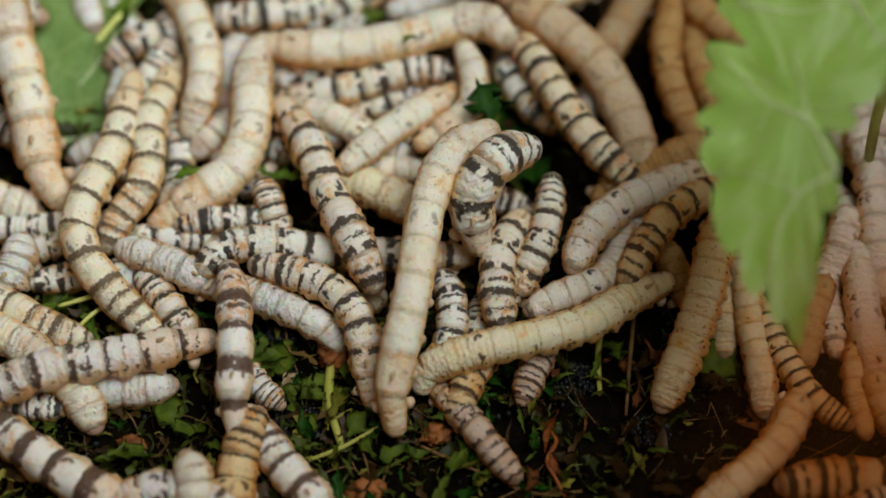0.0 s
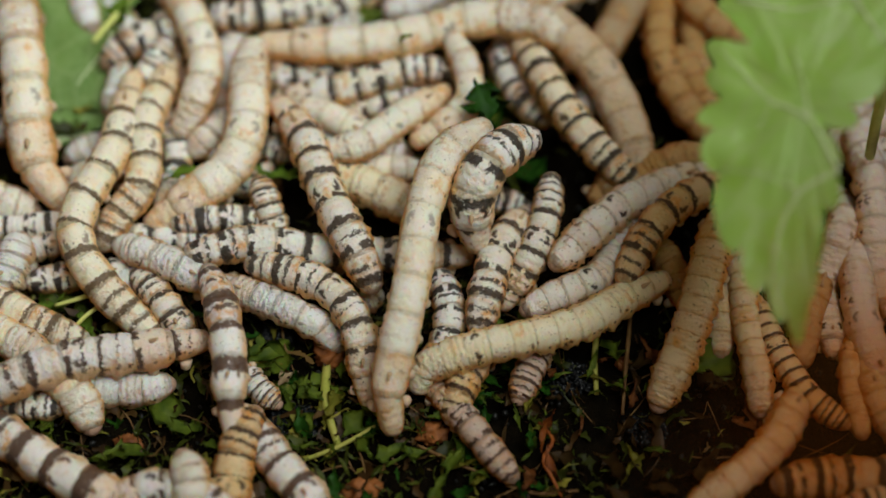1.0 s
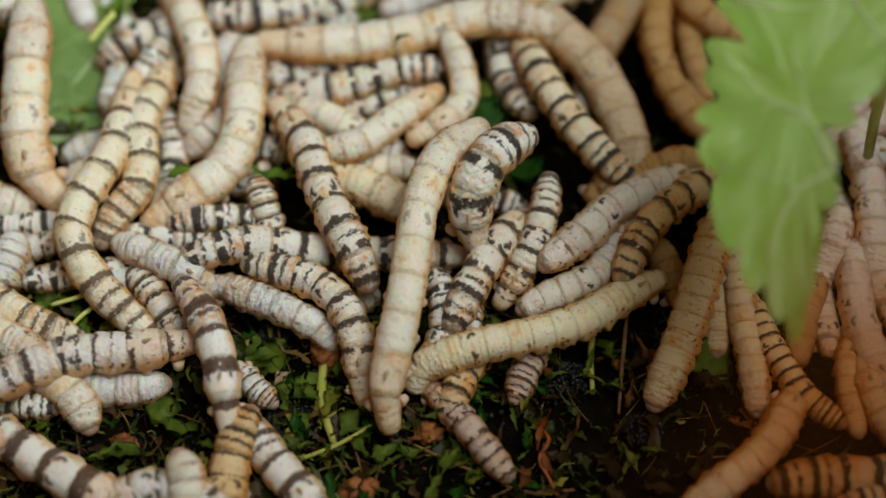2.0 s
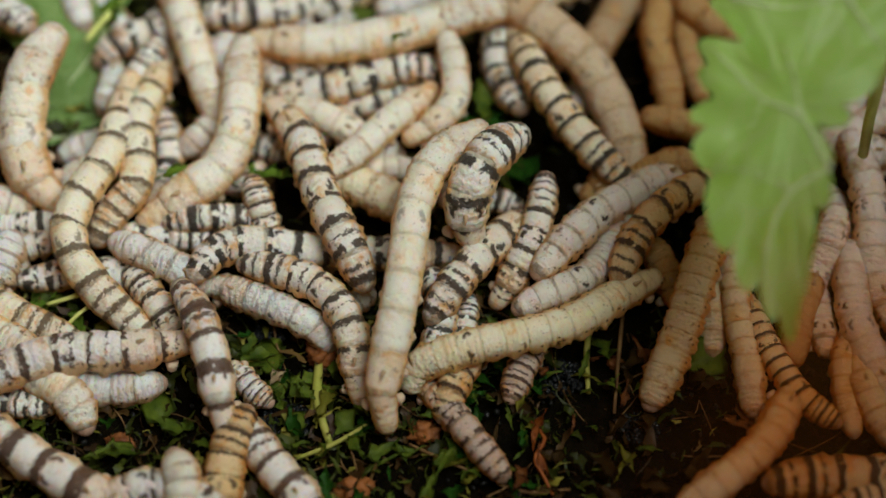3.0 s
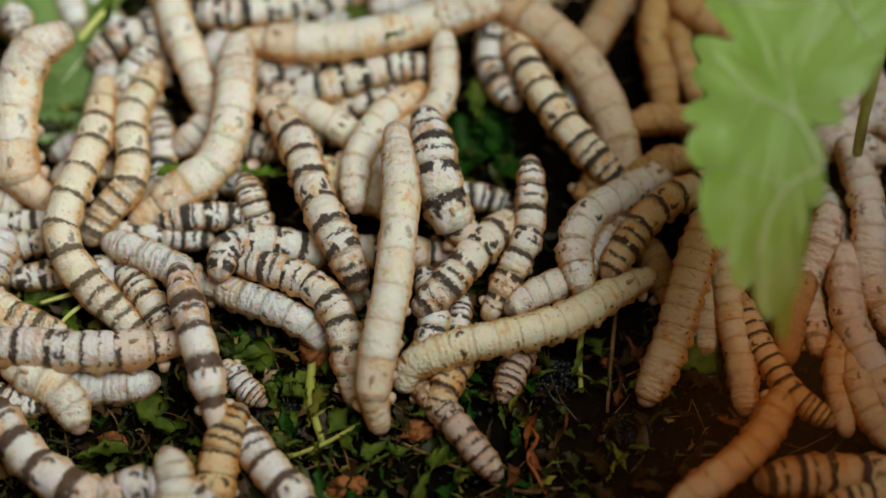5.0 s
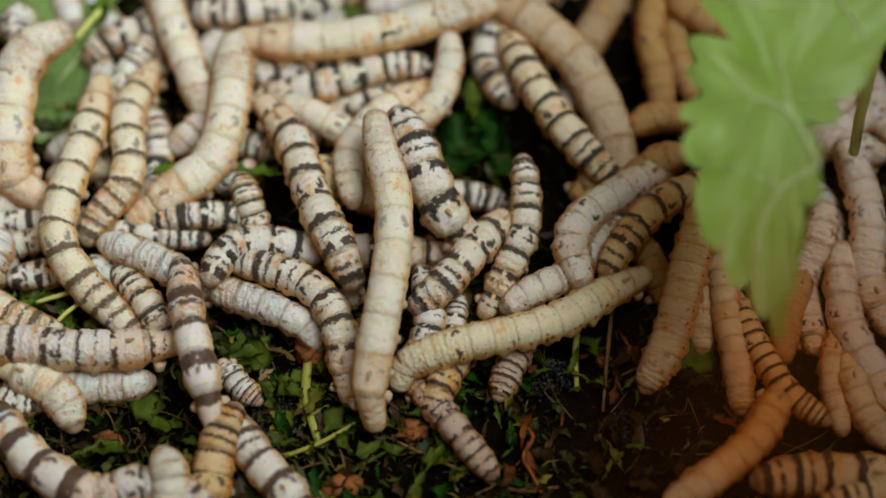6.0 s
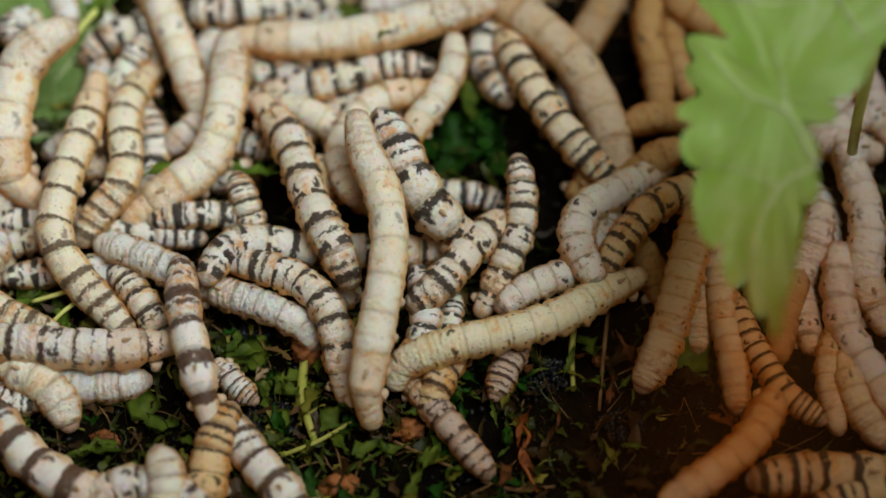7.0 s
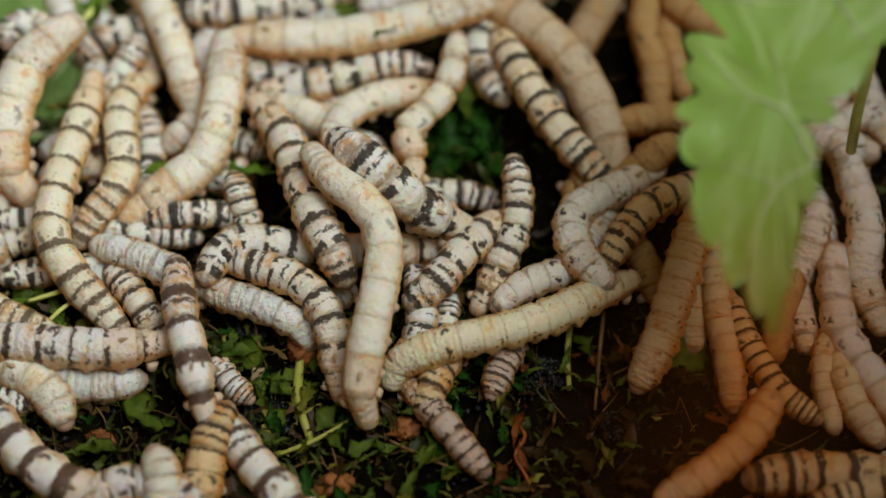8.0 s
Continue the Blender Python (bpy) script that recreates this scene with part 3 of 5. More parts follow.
big_scrap(-10.7, -49.5, 3.0, 4.32, 0.6, 30, 37)
big_scrap(-46.5, -45.8, 4.0, 3.6, 0.5, 10, 40)
big_scrap(-91.2, -11.2, 3.0, 5.76, 0.6, 40, 41)
big_scrap(-82.8, -15.8, 3.0, 5.04, 0.4, 130, 42)
big_scrap(-19.8, 14.3, 3.0, 4.32, 0.7, 30, 43)
big_scrap(-41.9, 22.1, 9.0, 4.5, 0.5, 0, 44, LIME, "bright green leaf scrap between the silkworms")
stalk([(54.8, -41.7, 3.0), (59.6, -41.2, 4.0), (61.0, -38.0, 5.0)], 0.12, STRAW, "thin pale rootlet on the bed")
stalk([(61.0, -38.0, 5.0), (62.4, -41.5, 4.0), (64.2, -45.5, 2.0)], 0.12, STRAW, "thin pale rootlet on the bed")
big_scrap(-81.4, 68.5, 14.0, 4, 0.6, 60, 51, LIME, "bright green leaf scrap between the silkworms")
big_scrap(-91.3, -13.1, 5.0, 4, 0.5, 20, 52, LIME, "bright green leaf scrap between the silkworms")
big_scrap(-82.3, -17.7, 5.0, 3.5, 0.5, 120, 53, LIME, "bright green leaf scrap between the silkworms")


big_scrap(-35.3, -31.3, 5.0, 2.7, 0.45, 40, 71, HUSK, "pale tan husk lying on the leaf litter")
big_scrap(-39.6, -25.7, 4.5, 5.4, 0.7, 20, 72)
big_scrap(-24.1, -37.8, 4.5, 4.6, 0.5, 75, 73, YELLOWED, "yellowed torn leaf scrap lying on the bed")
big_scrap(23.6, -45.5, 5.0, 4.6, 0.30, 70, 74, SHRED, "curled rusty leaf shred on the bed", tilt=0.5)
big_scrap(24.6, -53.0, 4.0, 4.2, 0.26, 110, 75, SHRED, "curled rusty leaf shred on the bed", tilt=0.5)
big_scrap(-60.4, 18.5, 15.0, 5.2, 0.5, 4, 76, LIME, "bright green leaf scrap between the silkworms", tilt=0.15)
big_scrap(-38.6, 19.2, 12.0, 5.6, 0.5, -14, 77, LIME, "bright green leaf scrap between the silkworms", tilt=0.15)
stalk([(-85.1, -19.4, 6.0), (-81.4, -16.5, 8.0), (-76.2, -11.6, 7.0)], 0.55, PETIOLE, "thin pale green stalk under the silkworms")
stalk([(-90.0, -13.3, 6.0), (-83.2, -12.2, 8.0), (-76.0, -7.9, 6.0)], 0.6, PETIOLE, "thin pale green stalk under the silkworms")
standing_scrap = big_scrap(0, 0, 0, 7.2, 0.7, 0, 61, GREEN, "dark green torn leaf standing between the silkworms", tilt=0.0)
stalk([(-87.1, 60.1, 12.0), (-83.5, 65.4, 13.0), (-80.1, 70.9, 13.0), (-78.4, 77.8, 12.0)], 0.8, PETIOLE, "pale yellow green leaf stalk behind the silkworms")


def crumple(x, y, size, seed):
    """A dry leaf bit crumpled into a loose ball."""
    bm = bmesh.new()
    bmesh.ops.create_icosphere(bm, subdivisions=4, radius=1)
    for v in bm.verts:
        d = 1 + 0.5 * noise.noise(v.co * 1.6 + Vector((seed, 0, 0))) + 0.45 * abs(noise.noise(v.co * 3.7 + Vector((0, seed, 0)))) - 0.15
        v.co = Vector((v.co.x * 1.2, v.co.y, v.co.z * 0.75)) * d * size * MM
    ob = part("crumpled_leaf", bm, RUST)
    ob.location = (x * MM, y * MM, size * 0.6 * MM)
    tagged(ob, "crumpled rusty brown leaf bit on the bed", "leaf scrap")


def clump(x, y, size, seed):
    """A heap of shiny black droppings stuck together."""
    rng = random.Random(seed)
    bm = bmesh.new()
    for k in range(int(26 * size)):
        a, d = rng.uniform(0, 6.283), size * math.sqrt(rng.random())
        q = rng.uniform(0.35, 0.75)
        m = Matrix.Translation(Vector((math.cos(a) * d, math.sin(a) * d * 0.8, 0.6 + rng.random() * 1.8 * (1 - d / size * 0.7))) * MM) @ Euler((rng.random() * 3, rng.random() * 3, 0)).to_matrix().to_4x4() @ Matrix.Diagonal((q * MM, q * MM, q * 1.7 * MM, 1))
        bmesh.ops.create_icosphere(bm, subdivisions=1, radius=1, matrix=m)
    ob = part("frass_clump", bm, TAR)
    ob.location = (x * MM, y * MM, 0)
    tagged(ob, "shiny black clump of droppings on the bed", "droppings")


def strewn_scraps():
    """Fresh torn leaf bits lying between the droppings."""
    rng = random.Random(11)
    for k in range(110):
        x, y = rng.uniform(-105, 30), rng.uniform(-75, -12)
        ob = big_scrap(x, y, rng.uniform(2.0, 4.0), rng.uniform(1.4, 3.8), rng.uniform(0.2, 0.7), rng.uniform(0, 360), 200 + k, rng.choice((FRESH, FRESH, YELLOWED, GREEN)))
        tagged(ob, group="torn leaf scraps on the bed")


def flat_scraps():
    """Larger torn flakes of leaf: fresh ones in the open, dry ones towards the shade."""
    rng = random.Random(23)
    for k in range(60):
        x, y = rng.uniform(-98, 24), rng.uniform(-66, -14)
        mat = rng.choice((FRESH, FRESH, GREEN, YELLOWED))
        label = "yellowed torn leaf scrap lying on the bed" if mat is YELLOWED else "torn green leaf scrap lying on the bed"
        tagged(big_scrap(x, y, rng.uniform(3.0, 5.5), rng.uniform(2.2, 5.0), rng.uniform(0.2, 0.6), rng.uniform(0, 360), 500 + k, mat, label, tilt=0.4), group="torn leaf scraps on the bed")
    for k in range(44):
        x, y = rng.uniform(12, 80), rng.uniform(-66, -24)
        mat = rng.choice((DRIED, DRIED, DRIED, RUST))
        label = "dry brown leaf flake lying on the bed"
        tagged(big_scrap(x, y, rng.uniform(2.5, 5.0), rng.uniform(2.2, 5.0), rng.uniform(0.2, 0.6), rng.uniform(0, 360), 700 + k, mat, label, tilt=0.45), group="dry leaf flakes on the bed")
    for k in range(42):
        x, y = rng.uniform(4, 50), rng.uniform(-65, -28)
        mat = rng.choice((FRESH, FRESH, DRIED, YELLOWED))
        label = "narrow dry leaf shred lying on the bed" if mat is DRIED else "narrow green leaf shred lying on the bed"
        tagged(big_scrap(x, y, rng.uniform(2.5, 4.5), rng.uniform(2.0, 4.4), rng.uniform(0.12, 0.32), rng.uniform(0, 360), 800 + k, mat, label, tilt=0.5), group="narrow leaf shreds on the bed")


strewn_scraps()
flat_scraps()
clump(29.6, -30.0, 6, 0)
clump(-33.4, -41.4, 6, 1)
clump(47.2, -43.1, 5, 2)
clump(-37.7, -17.7, 4, 3)
clump(12.6, -25.3, 4, 4)
crumple(-25.5, -24.6, 3.4, 3)
crumple(-1.5, -44.5, 2.8, 4)
crumple(-16.9, -58.5, 3.2, 5)
crumple(42.8, -25.8, 1.6, 6)
crumple(-70.3, -46.9, 2.4, 7)


def board(name, x0, x1, y0, y1, h, label):
    """One unseen wooden board added beside the bed, its edges eased."""
    bm = bmesh.new()
    bmesh.ops.create_cube(bm, size=1, matrix=Matrix.Translation(((x0 + x1) / 2, (y0 + y1) / 2, h / 2 - 0.004)) @ Matrix.Diagonal((x1 - x0, y1 - y0, h + 0.008, 1)))
    bmesh.ops.bevel(bm, geom=bm.edges[:], offset=0.002, segments=2, affect="EDGES")
    tagged(part(name, bm, WOOD), label, "tray side", kind="structure")


# boards added out of view; the east one blocks and warms light at right
board("wall_east", 0.150, 0.164, -0.30, 0.32, 0.06, "unseen brown wooden board added beside the bed")
board("wall_west", -0.264, -0.250, -0.30, 0.32, 0.05, "unseen brown wooden board added beside the bed")
board("wall_north", -0.250, 0.150, 0.306, 0.32, 0.05, "unseen brown wooden board added beside the bed")

# ---- the mulberry leaf ----
def grown_leaf(name, mat, margin, tooth, depth, hollow, curl, label, veins=()):
    """A leaf blade in its own plane (millimetres, x right, y up): a smooth margin with rounded teeth, dished and rippled."""
    ring, total = curve_through([(x, y, 0) for x, y in margin] + [(*margin[0], 0)], 260)
    ring = ring[:-1]
    count = max(3, round(total / tooth)) if tooth else 0
    centre = ring.mean(0)
    bm = bmesh.new()

    def lift(x, y):
        d = math.hypot(x - centre[0], y - centre[1])
        return hollow * (d / 40) ** 2 + curl * math.sin(0.09 * x + 0.05 * y) + 1.3 * noise.noise(Vector((x * 0.13, y * 0.13, 1))) + 0.35 * noise.noise(Vector((x * 0.4, y * 0.4, 4)))

    rows = []
    shares = (0.12, 0.25, 0.4, 0.55, 0.7, 0.82, 0.91, 0.96, 1.0)
    for f in shares:
        row = []
        for k, q in enumerate(ring):
            at = k / len(ring) * count + 0.35 * math.sin(k / len(ring) * 31)
            ph, size = at % 1.0, 0.75 + 0.5 * noise.noise(Vector((math.floor(at) * 1.7, 2, 5)))
            out = 1 + (depth * size * (math.sin(math.pi * ph) ** 0.6 - 0.6) / max(np.linalg.norm(q - centre), 1)) * max(0, (f - 0.6) / 0.4) ** 1.5
            p = centre + (q - centre) * f * out
            row.append(bm.verts.new(Vector((p[0], p[1], lift(p[0], p[1]))) * MM))
        rows.append(row)
    hub = bm.verts.new(Vector((centre[0], centre[1], lift(centre[0], centre[1]))) * MM)
    m = len(ring)
    for k in range(m):
        bm.faces.new((hub, rows[0][k], rows[0][(k + 1) % m]))
        for a, b_ in zip(rows, rows[1:]):
            bm.faces.new((a[k], b_[k], b_[(k + 1) % m], a[(k + 1) % m]))
    root = tagged(new(name), label, "leaf")
    part("blade", bm, mat, root)
    for pts, r in veins:
        p, _ = curve_through([(x, y, 0) for x, y in pts], 18)
        bm = bmesh.new()
        tube(bm, [Vector((q[0], q[1], lift(q[0], q[1]) + 0.2)) * MM for q in p], [0.75 * r * MM * (1 - 0.6 * k / 18) for k in range(19)], 6)
        part("vein", bm, VEIN, root, "pale leaf vein")
    return root


leaf_margin = [(-7.6, 41.2), (-11.5, 34.0), (-9.0, 30.0), (-5.6, 26.6), (-3.7, 23.7), (-7.2, 23.1), (-12.2, 24.6), (-14.5, 23.5), (-14.3, 19.1), (-13.9, 14.0), (-16.8, 8.4), (-17.0, -0.8), (-16.3, -10.5), (-14.4, -20.3), (-9.3, -29.3), (-5.0, -37.4), (-1.4, -32.7), (1.4, -23.9), (5.9, -12.9), (8.4, -6.2), (8.2, 1.0), (14.1, 4.8), (20.1, 12.2), (29.8, 21.4), (31.9, 35.9)]
leaf_veins = [
    ([(8.3, -6.8), (4.0, 4.8), (-2.8, 9.6), (-8.1, 17.3), (-11.9, 22.7)], 0.5),
    ([(8.3, -6.8), (0.5, -9.6), (-5.0, -17.1), (-7.7, -27.2), (-5.5, -34.4)], 0.45),
    ([(-7.4, 33.3), (-1.9, 30.7), (4.8, 28.7), (12.8, 28.6), (18.6, 29.8)], 0.45),
    ([(15.9, 30.3), (18.0, 24.9), (22.3, 15.5)], 0.45),
    ([(4.0, 4.8), (3.9, 12.7), (2.6, 20.3)], 0.3),
    ([(0.5, -9.6), (-7.4, -4.8), (-15.1, -2.3)], 0.26),
    ([(-2.8, 9.6), (-7.6, 2.5)], 0.2),
]
big_leaf = grown_leaf("mulberry_leaf", BLADE, leaf_margin, 11.0, 7.0, -3.0, 0.8, "fresh green mulberry leaf with pale veins above the silkworms", leaf_veins)
bm = bmesh.new()
tube(bm, [Vector((x, y, z)) * MM for x, y, z in [(13.8, 16.9, -67.8), (16.7, 20.3, -52.3), (21.0, 25.1, -35.5), (24.1, 29.7, -24.8), (27.4, 40.3, -20.1)]], [r * MM for r in (1.3, 1.35, 1.4, 1.45, 1.5)], 8)
part("petiole", bm, PETIOLE, big_leaf, "yellow green leaf stalk")
back_margin = [(-34.0, 26.3), (-29.6, 9.7), (-16.1, 4.0), (-10.7, -9.6), (-6.1, -23.0), (1.6, -22.2), (10.2, -14.3), (12.3, -1.6), (12.1, 13.0), (12.7, 28.0)]
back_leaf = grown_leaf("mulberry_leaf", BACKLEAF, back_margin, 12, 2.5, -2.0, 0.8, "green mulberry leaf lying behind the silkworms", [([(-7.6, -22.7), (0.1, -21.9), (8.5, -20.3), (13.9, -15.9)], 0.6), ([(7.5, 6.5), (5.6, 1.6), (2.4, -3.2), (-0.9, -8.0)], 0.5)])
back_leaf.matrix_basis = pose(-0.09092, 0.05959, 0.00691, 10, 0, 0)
# added tinted sheet near the lens; its blur makes the orange haze at right
orange_haze_film = grown_leaf("orange_haze_film", HAZE_FILM, [(2.5, 13.0), (-0.7, 9.2), (-3.3, 3.9), (-5.4, -0.5), (-7.8, -4.2), (-10.4, -8.2), (-11.9, -12.5), (-7.2, -14.5), (0.9, -12.5), (4.9, -1.9), (6.5, 8.1), (5.1, 12.4)], 3, 0.8, 1.0, 0.5, "orange tinted film added close before the lens for warm haze")
orange_haze_film.matrix_basis = pose(0.02650, -0.18352, 0.28775, -15, 0, 0)
# stem added to carry the sheet
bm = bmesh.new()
tube(bm, [orange_haze_film.matrix_basis.inverted() @ Vector(q) for q in [(0.20, -0.16, 0.0), (0.17, -0.17, 0.12), (0.12, -0.175, 0.22), (0.060, -0.184, 0.288), (0.030, -0.184, 0.288)]], [r * MM for r in (1.6, 1.5, 1.3, 1.0, 0.5)], 8)
part("stem", bm, STRAW, orange_haze_film, "brown stem added to hold the film")


# ---- the silkworms, one by one ----
main = silkworm("cream", 4.45, 75.9, [(11.0, 19.9, 30.0), (2.1, 15.1, 30.0), (-2.5, 5.0, 28.0), (-5.0, -6.8, 26.0), (-6.6, -19.1, 24.0), (-9.1, -29.9, 20.0), (-11.6, -39.5, 14.0), (-10.7, -45.2, 7.0)], segments=9)
cross = silkworm("cream_dotted", 4.06, 66.8, [(-5.0, -35.1, 7.0), (-3.3, -32.2, 11.0), (8.4, -29.2, 14.0), (21.3, -25.9, 14.0), (33.1, -21.8, 13.0), (42.5, -14.9, 12.0), (52.3, -8.9, 10.0)], segments=13)
stripe_a = silkworm("striped_red", 4.01, 39.5, [(-49.4, -9.4, 16.0), (-47.4, -20.1, 17.0), (-46.6, -31.1, 17.0), (-46.8, -40.1, 15.0), (-46.1, -47.4, 10.0)], segments=5)
stripe_b = silkworm("striped_warm", 4.53, 26.4, [(-41.7, -43.3, 9.0), (-44.5, -51.1, 9.0), (-46.0, -58.4, 7.0), (-46.2, -68.8, 6.0)])
stripe_c = silkworm("striped_red", 4.40, 33.5, [(-43.3, -43.2, 6.0), (-35.6, -55.0, 7.0), (-29.8, -61.4, 7.0), (-22.7, -69.4, 6.0)])
left_a = silkworm("striped_thin", 4.74, 53.4, [(-107.0, -41.7, 10.0), (-98.1, -37.6, 13.0), (-90.4, -35.1, 15.0), (-81.3, -32.4, 14.0), (-72.1, -30.4, 13.0), (-62.2, -27.2, 12.0), (-53.4, -24.6, 10.0)], 10)
left_b = silkworm("pale", 4.20, 26.5, [(-62.6, -33.6, 5.0), (-70.3, -34.8, 5.0), (-79.2, -34.6, 6.0), (-88.4, -31.5, 7.0)])
left_c = silkworm("cream", 4.65, 22.1, [(-79.1, -43.7, 5.0), (-81.2, -39.0, 7.0), (-85.2, -34.0, 9.0), (-92.2, -28.2, 9.0)])
left_d = silkworm("striped", 3.47, 22.8, [(-86.3, -39.4, 5.0), (-93.1, -38.9, 5.0), (-101.0, -37.0, 5.0), (-108.8, -36.3, 5.0)])
bot_a = silkworm("striped_red", 4.76, 52.9, [(-108.1, -40.4, 6.0), (-98.1, -47.0, 7.0), (-89.1, -53.6, 7.0), (-80.5, -58.7, 7.0), (-72.6, -63.2, 7.0), (-64.8, -68.8, 6.0)], segments=6)
bot_b = silkworm("striped_thin", 4.15, 36.2, [(-44.8, -69.7, 8.0), (-51.2, -63.4, 9.0), (-60.1, -61.0, 9.0), (-67.5, -62.3, 8.0), (-76.0, -67.4, 6.0)])
bot_c = silkworm("cream", 4.36, 15.1, [(-56.2, -56.1, 13.0), (-54.1, -61.4, 12.0), (-54.0, -69.7, 8.0)])
arch_a = silkworm("cream_striped", 4.34, 79.8, [(-65.8, -22.6, 7.0), (-73.1, -16.0, 10.0), (-81.1, -8.5, 14.0), (-85.7, 1.1, 16.0), (-83.9, 11.5, 17.0), (-78.9, 22.9, 17.0), (-77.4, 36.0, 15.0), (-77.1, 48.6, 12.0)], segments=10)
arch_b = silkworm("cream_striped", 4.17, 58.1, [(-79.5, 1.6, 9.0), (-76.3, 8.4, 12.0), (-71.3, 15.1, 14.0), (-70.5, 24.3, 15.0), (-71.7, 33.5, 15.0), (-69.0, 44.2, 12.0), (-67.7, 57.0, 8.0)], segments=8)
left_tall = silkworm("cream", 5.75, 52.6, [(-109.8, 71.2, 24.0), (-105.6, 53.3, 24.0), (-102.2, 42.7, 22.0), (-98.7, 31.4, 19.0), (-96.9, 21.0, 15.0), (-91.3, 13.3, 10.0)])
left_e = silkworm("striped", 4.27, 16.6, [(-103.2, 33.4, 8.0), (-108.5, 36.1, 9.0), (-118.3, 42.1, 9.0)])
left_f = silkworm("cream", 4.56, 18.0, [(-98.5, 13.1, 6.0), (-104.6, 14.2, 8.0), (-115.2, 18.5, 9.0)])
left_g = silkworm("striped", 3.53, 35.1, [(-114.4, 7.5, 6.0), (-105.0, 8.6, 6.0), (-96.9, 8.7, 6.0), (-87.5, 9.9, 6.0), (-79.5, 9.7, 5.0)])
left_h = silkworm("pale", 4.32, 14.3, [(-99.5, 2.5, 10.0), (-100.3, -4.5, 10.0), (-103.6, -11.1, 8.0)])
left_i = silkworm("striped", 3.60, 27.7, [(-96.2, -6.8, 6.0), (-87.3, -5.2, 6.0), (-78.0, -4.4, 6.0), (-68.7, -4.0, 6.0)])
left_j = silkworm("cream_striped", 4.03, 31.6, [(-83.1, -22.2, 5.0), (-90.7, -20.5, 8.0), (-100.2, -15.5, 9.0), (-111.4, -10.1, 9.0)])
left_k = silkworm("cream", 4.58, 22.6, [(-90.2, -28.9, 9.0), (-99.0, -24.3, 10.0), (-110.1, -18.3, 10.0)])
white_a = silkworm("pale", 3.92, 27.7, [(-75.9, 0.2, 10.0), (-67.2, -4.1, 13.0), (-58.4, -8.1, 12.0), (-52.2, -10.5, 7.0)])
white_b = silkworm("pale", 3.78, 34.1, [(-23.5, -22.7, 4.0), (-27.4, -19.6, 7.0), (-35.3, -16.2, 9.0), (-44.0, -11.7, 9.0), (-53.0, -7.4, 7.0)])
small_a = silkworm("striped_stained", 3.77, 24.0, [(-71.0, -5.6, 8.0), (-65.7, -12.4, 9.0), (-61.0, -18.7, 8.0), (-57.4, -24.5, 5.0)])
mid_a = silkworm("striped", 4.09, 63.6, [(-55.6, -8.2, 14.0), (-51.4, -2.0, 14.0), (-43.5, -0.5, 14.0), (-35.1, -0.3, 12.0), (-27.2, -0.9, 10.0), (-19.3, -0.2, 8.0), (-11.2, -0.2, 8.0), (-1.9, -0.5, 8.0), (6.2, 0.3, 6.0)])
mid_b = silkworm("striped_stained", 3.99, 49.0, [(-43.8, -5.5, 12.0), (-36.0, -7.9, 13.0), (-28.0, -11.0, 13.0), (-21.3, -17.3, 13.0), (-17.9, -25.6, 11.0), (-17.3, -31.3, 8.0), (-16.0, -37.7, 5.0)])
mid_c = silkworm("striped_stained", 4.47, 56.6, [(-15.9, -12.3, 14.0), (-19.5, -4.8, 18.0), (-24.3, 4.6, 19.0), (-28.8, 15.0, 19.0), (-33.1, 27.1, 18.0), (-39.4, 37.8, 16.0)])
mid_d = silkworm("striped", 3.38, 25.6, [(-62.6, 6.8, 10.0), (-54.3, 7.8, 11.0), (-46.3, 8.4, 10.0), (-37.8, 9.2, 7.0)])
mid_e = silkworm("striped_stained", 3.37, 15.9, [(-43.0, 16.4, 14.0), (-40.8, 10.1, 13.0), (-38.1, 3.0, 8.0)])
cream_a = silkworm("cream", 5.1, 57.9, [(-46.0, 53.7, 18.0), (-46.8, 43.2, 18.0), (-46.3, 31.2, 17.0), (-50.0, 20.0, 14.0), (-59.2, 13.2, 12.0), (-68.1, 8.1, 8.0)], segments=8)
cream_b = silkworm("cream", 5.1, 68.5, [(15.5, 55.5, 19.0), (10.7, 60.9, 20.0), (-0.6, 59.9, 18.0), (-14.6, 55.7, 17.0), (-31.4, 54.7, 16.0), (-46.5, 57.3, 14.0)], -10, segments=9)
stripe_u = silkworm("striped", 3.77, 47.5, [(3.0, 50.3, 12.0), (-4.8, 51.0, 13.0), (-13.2, 48.7, 13.0), (-22.9, 45.2, 13.0), (-32.8, 44.1, 11.0), (-42.7, 42.8, 8.0)])
stripe_v = silkworm("striped", 3.43, 26.3, [(-20.6, 57.0, 8.0), (-27.6, 53.7, 8.0), (-36.1, 52.5, 8.0), (-46.0, 51.6, 8.0)])
stripe_w = silkworm("striped", 3.28, 28.4, [(-0.6, 50.6, 7.0), (-9.1, 47.9, 7.0), (-17.5, 43.6, 7.0), (-27.3, 42.6, 6.0)])
cream_c = silkworm("cream", 3.97, 39.8, [(-23.3, 20.2, 15.0), (-15.5, 27.7, 16.0), (-7.4, 35.2, 15.0), (2.9, 44.8, 12.0)])
cream_d = silkworm("cream", 3.71, 35.1, [(5.0, 52.9, 19.0), (7.5, 45.8, 18.0), (7.4, 37.8, 16.0), (2.2, 32.3, 15.0), (-5.3, 27.5, 14.0)])
cream_e = silkworm("cream", 4.01, 27.8, [(-37.8, 44.2, 9.0), (-28.4, 38.8, 10.0), (-20.0, 34.4, 9.0), (-14.5, 30.5, 6.0)])
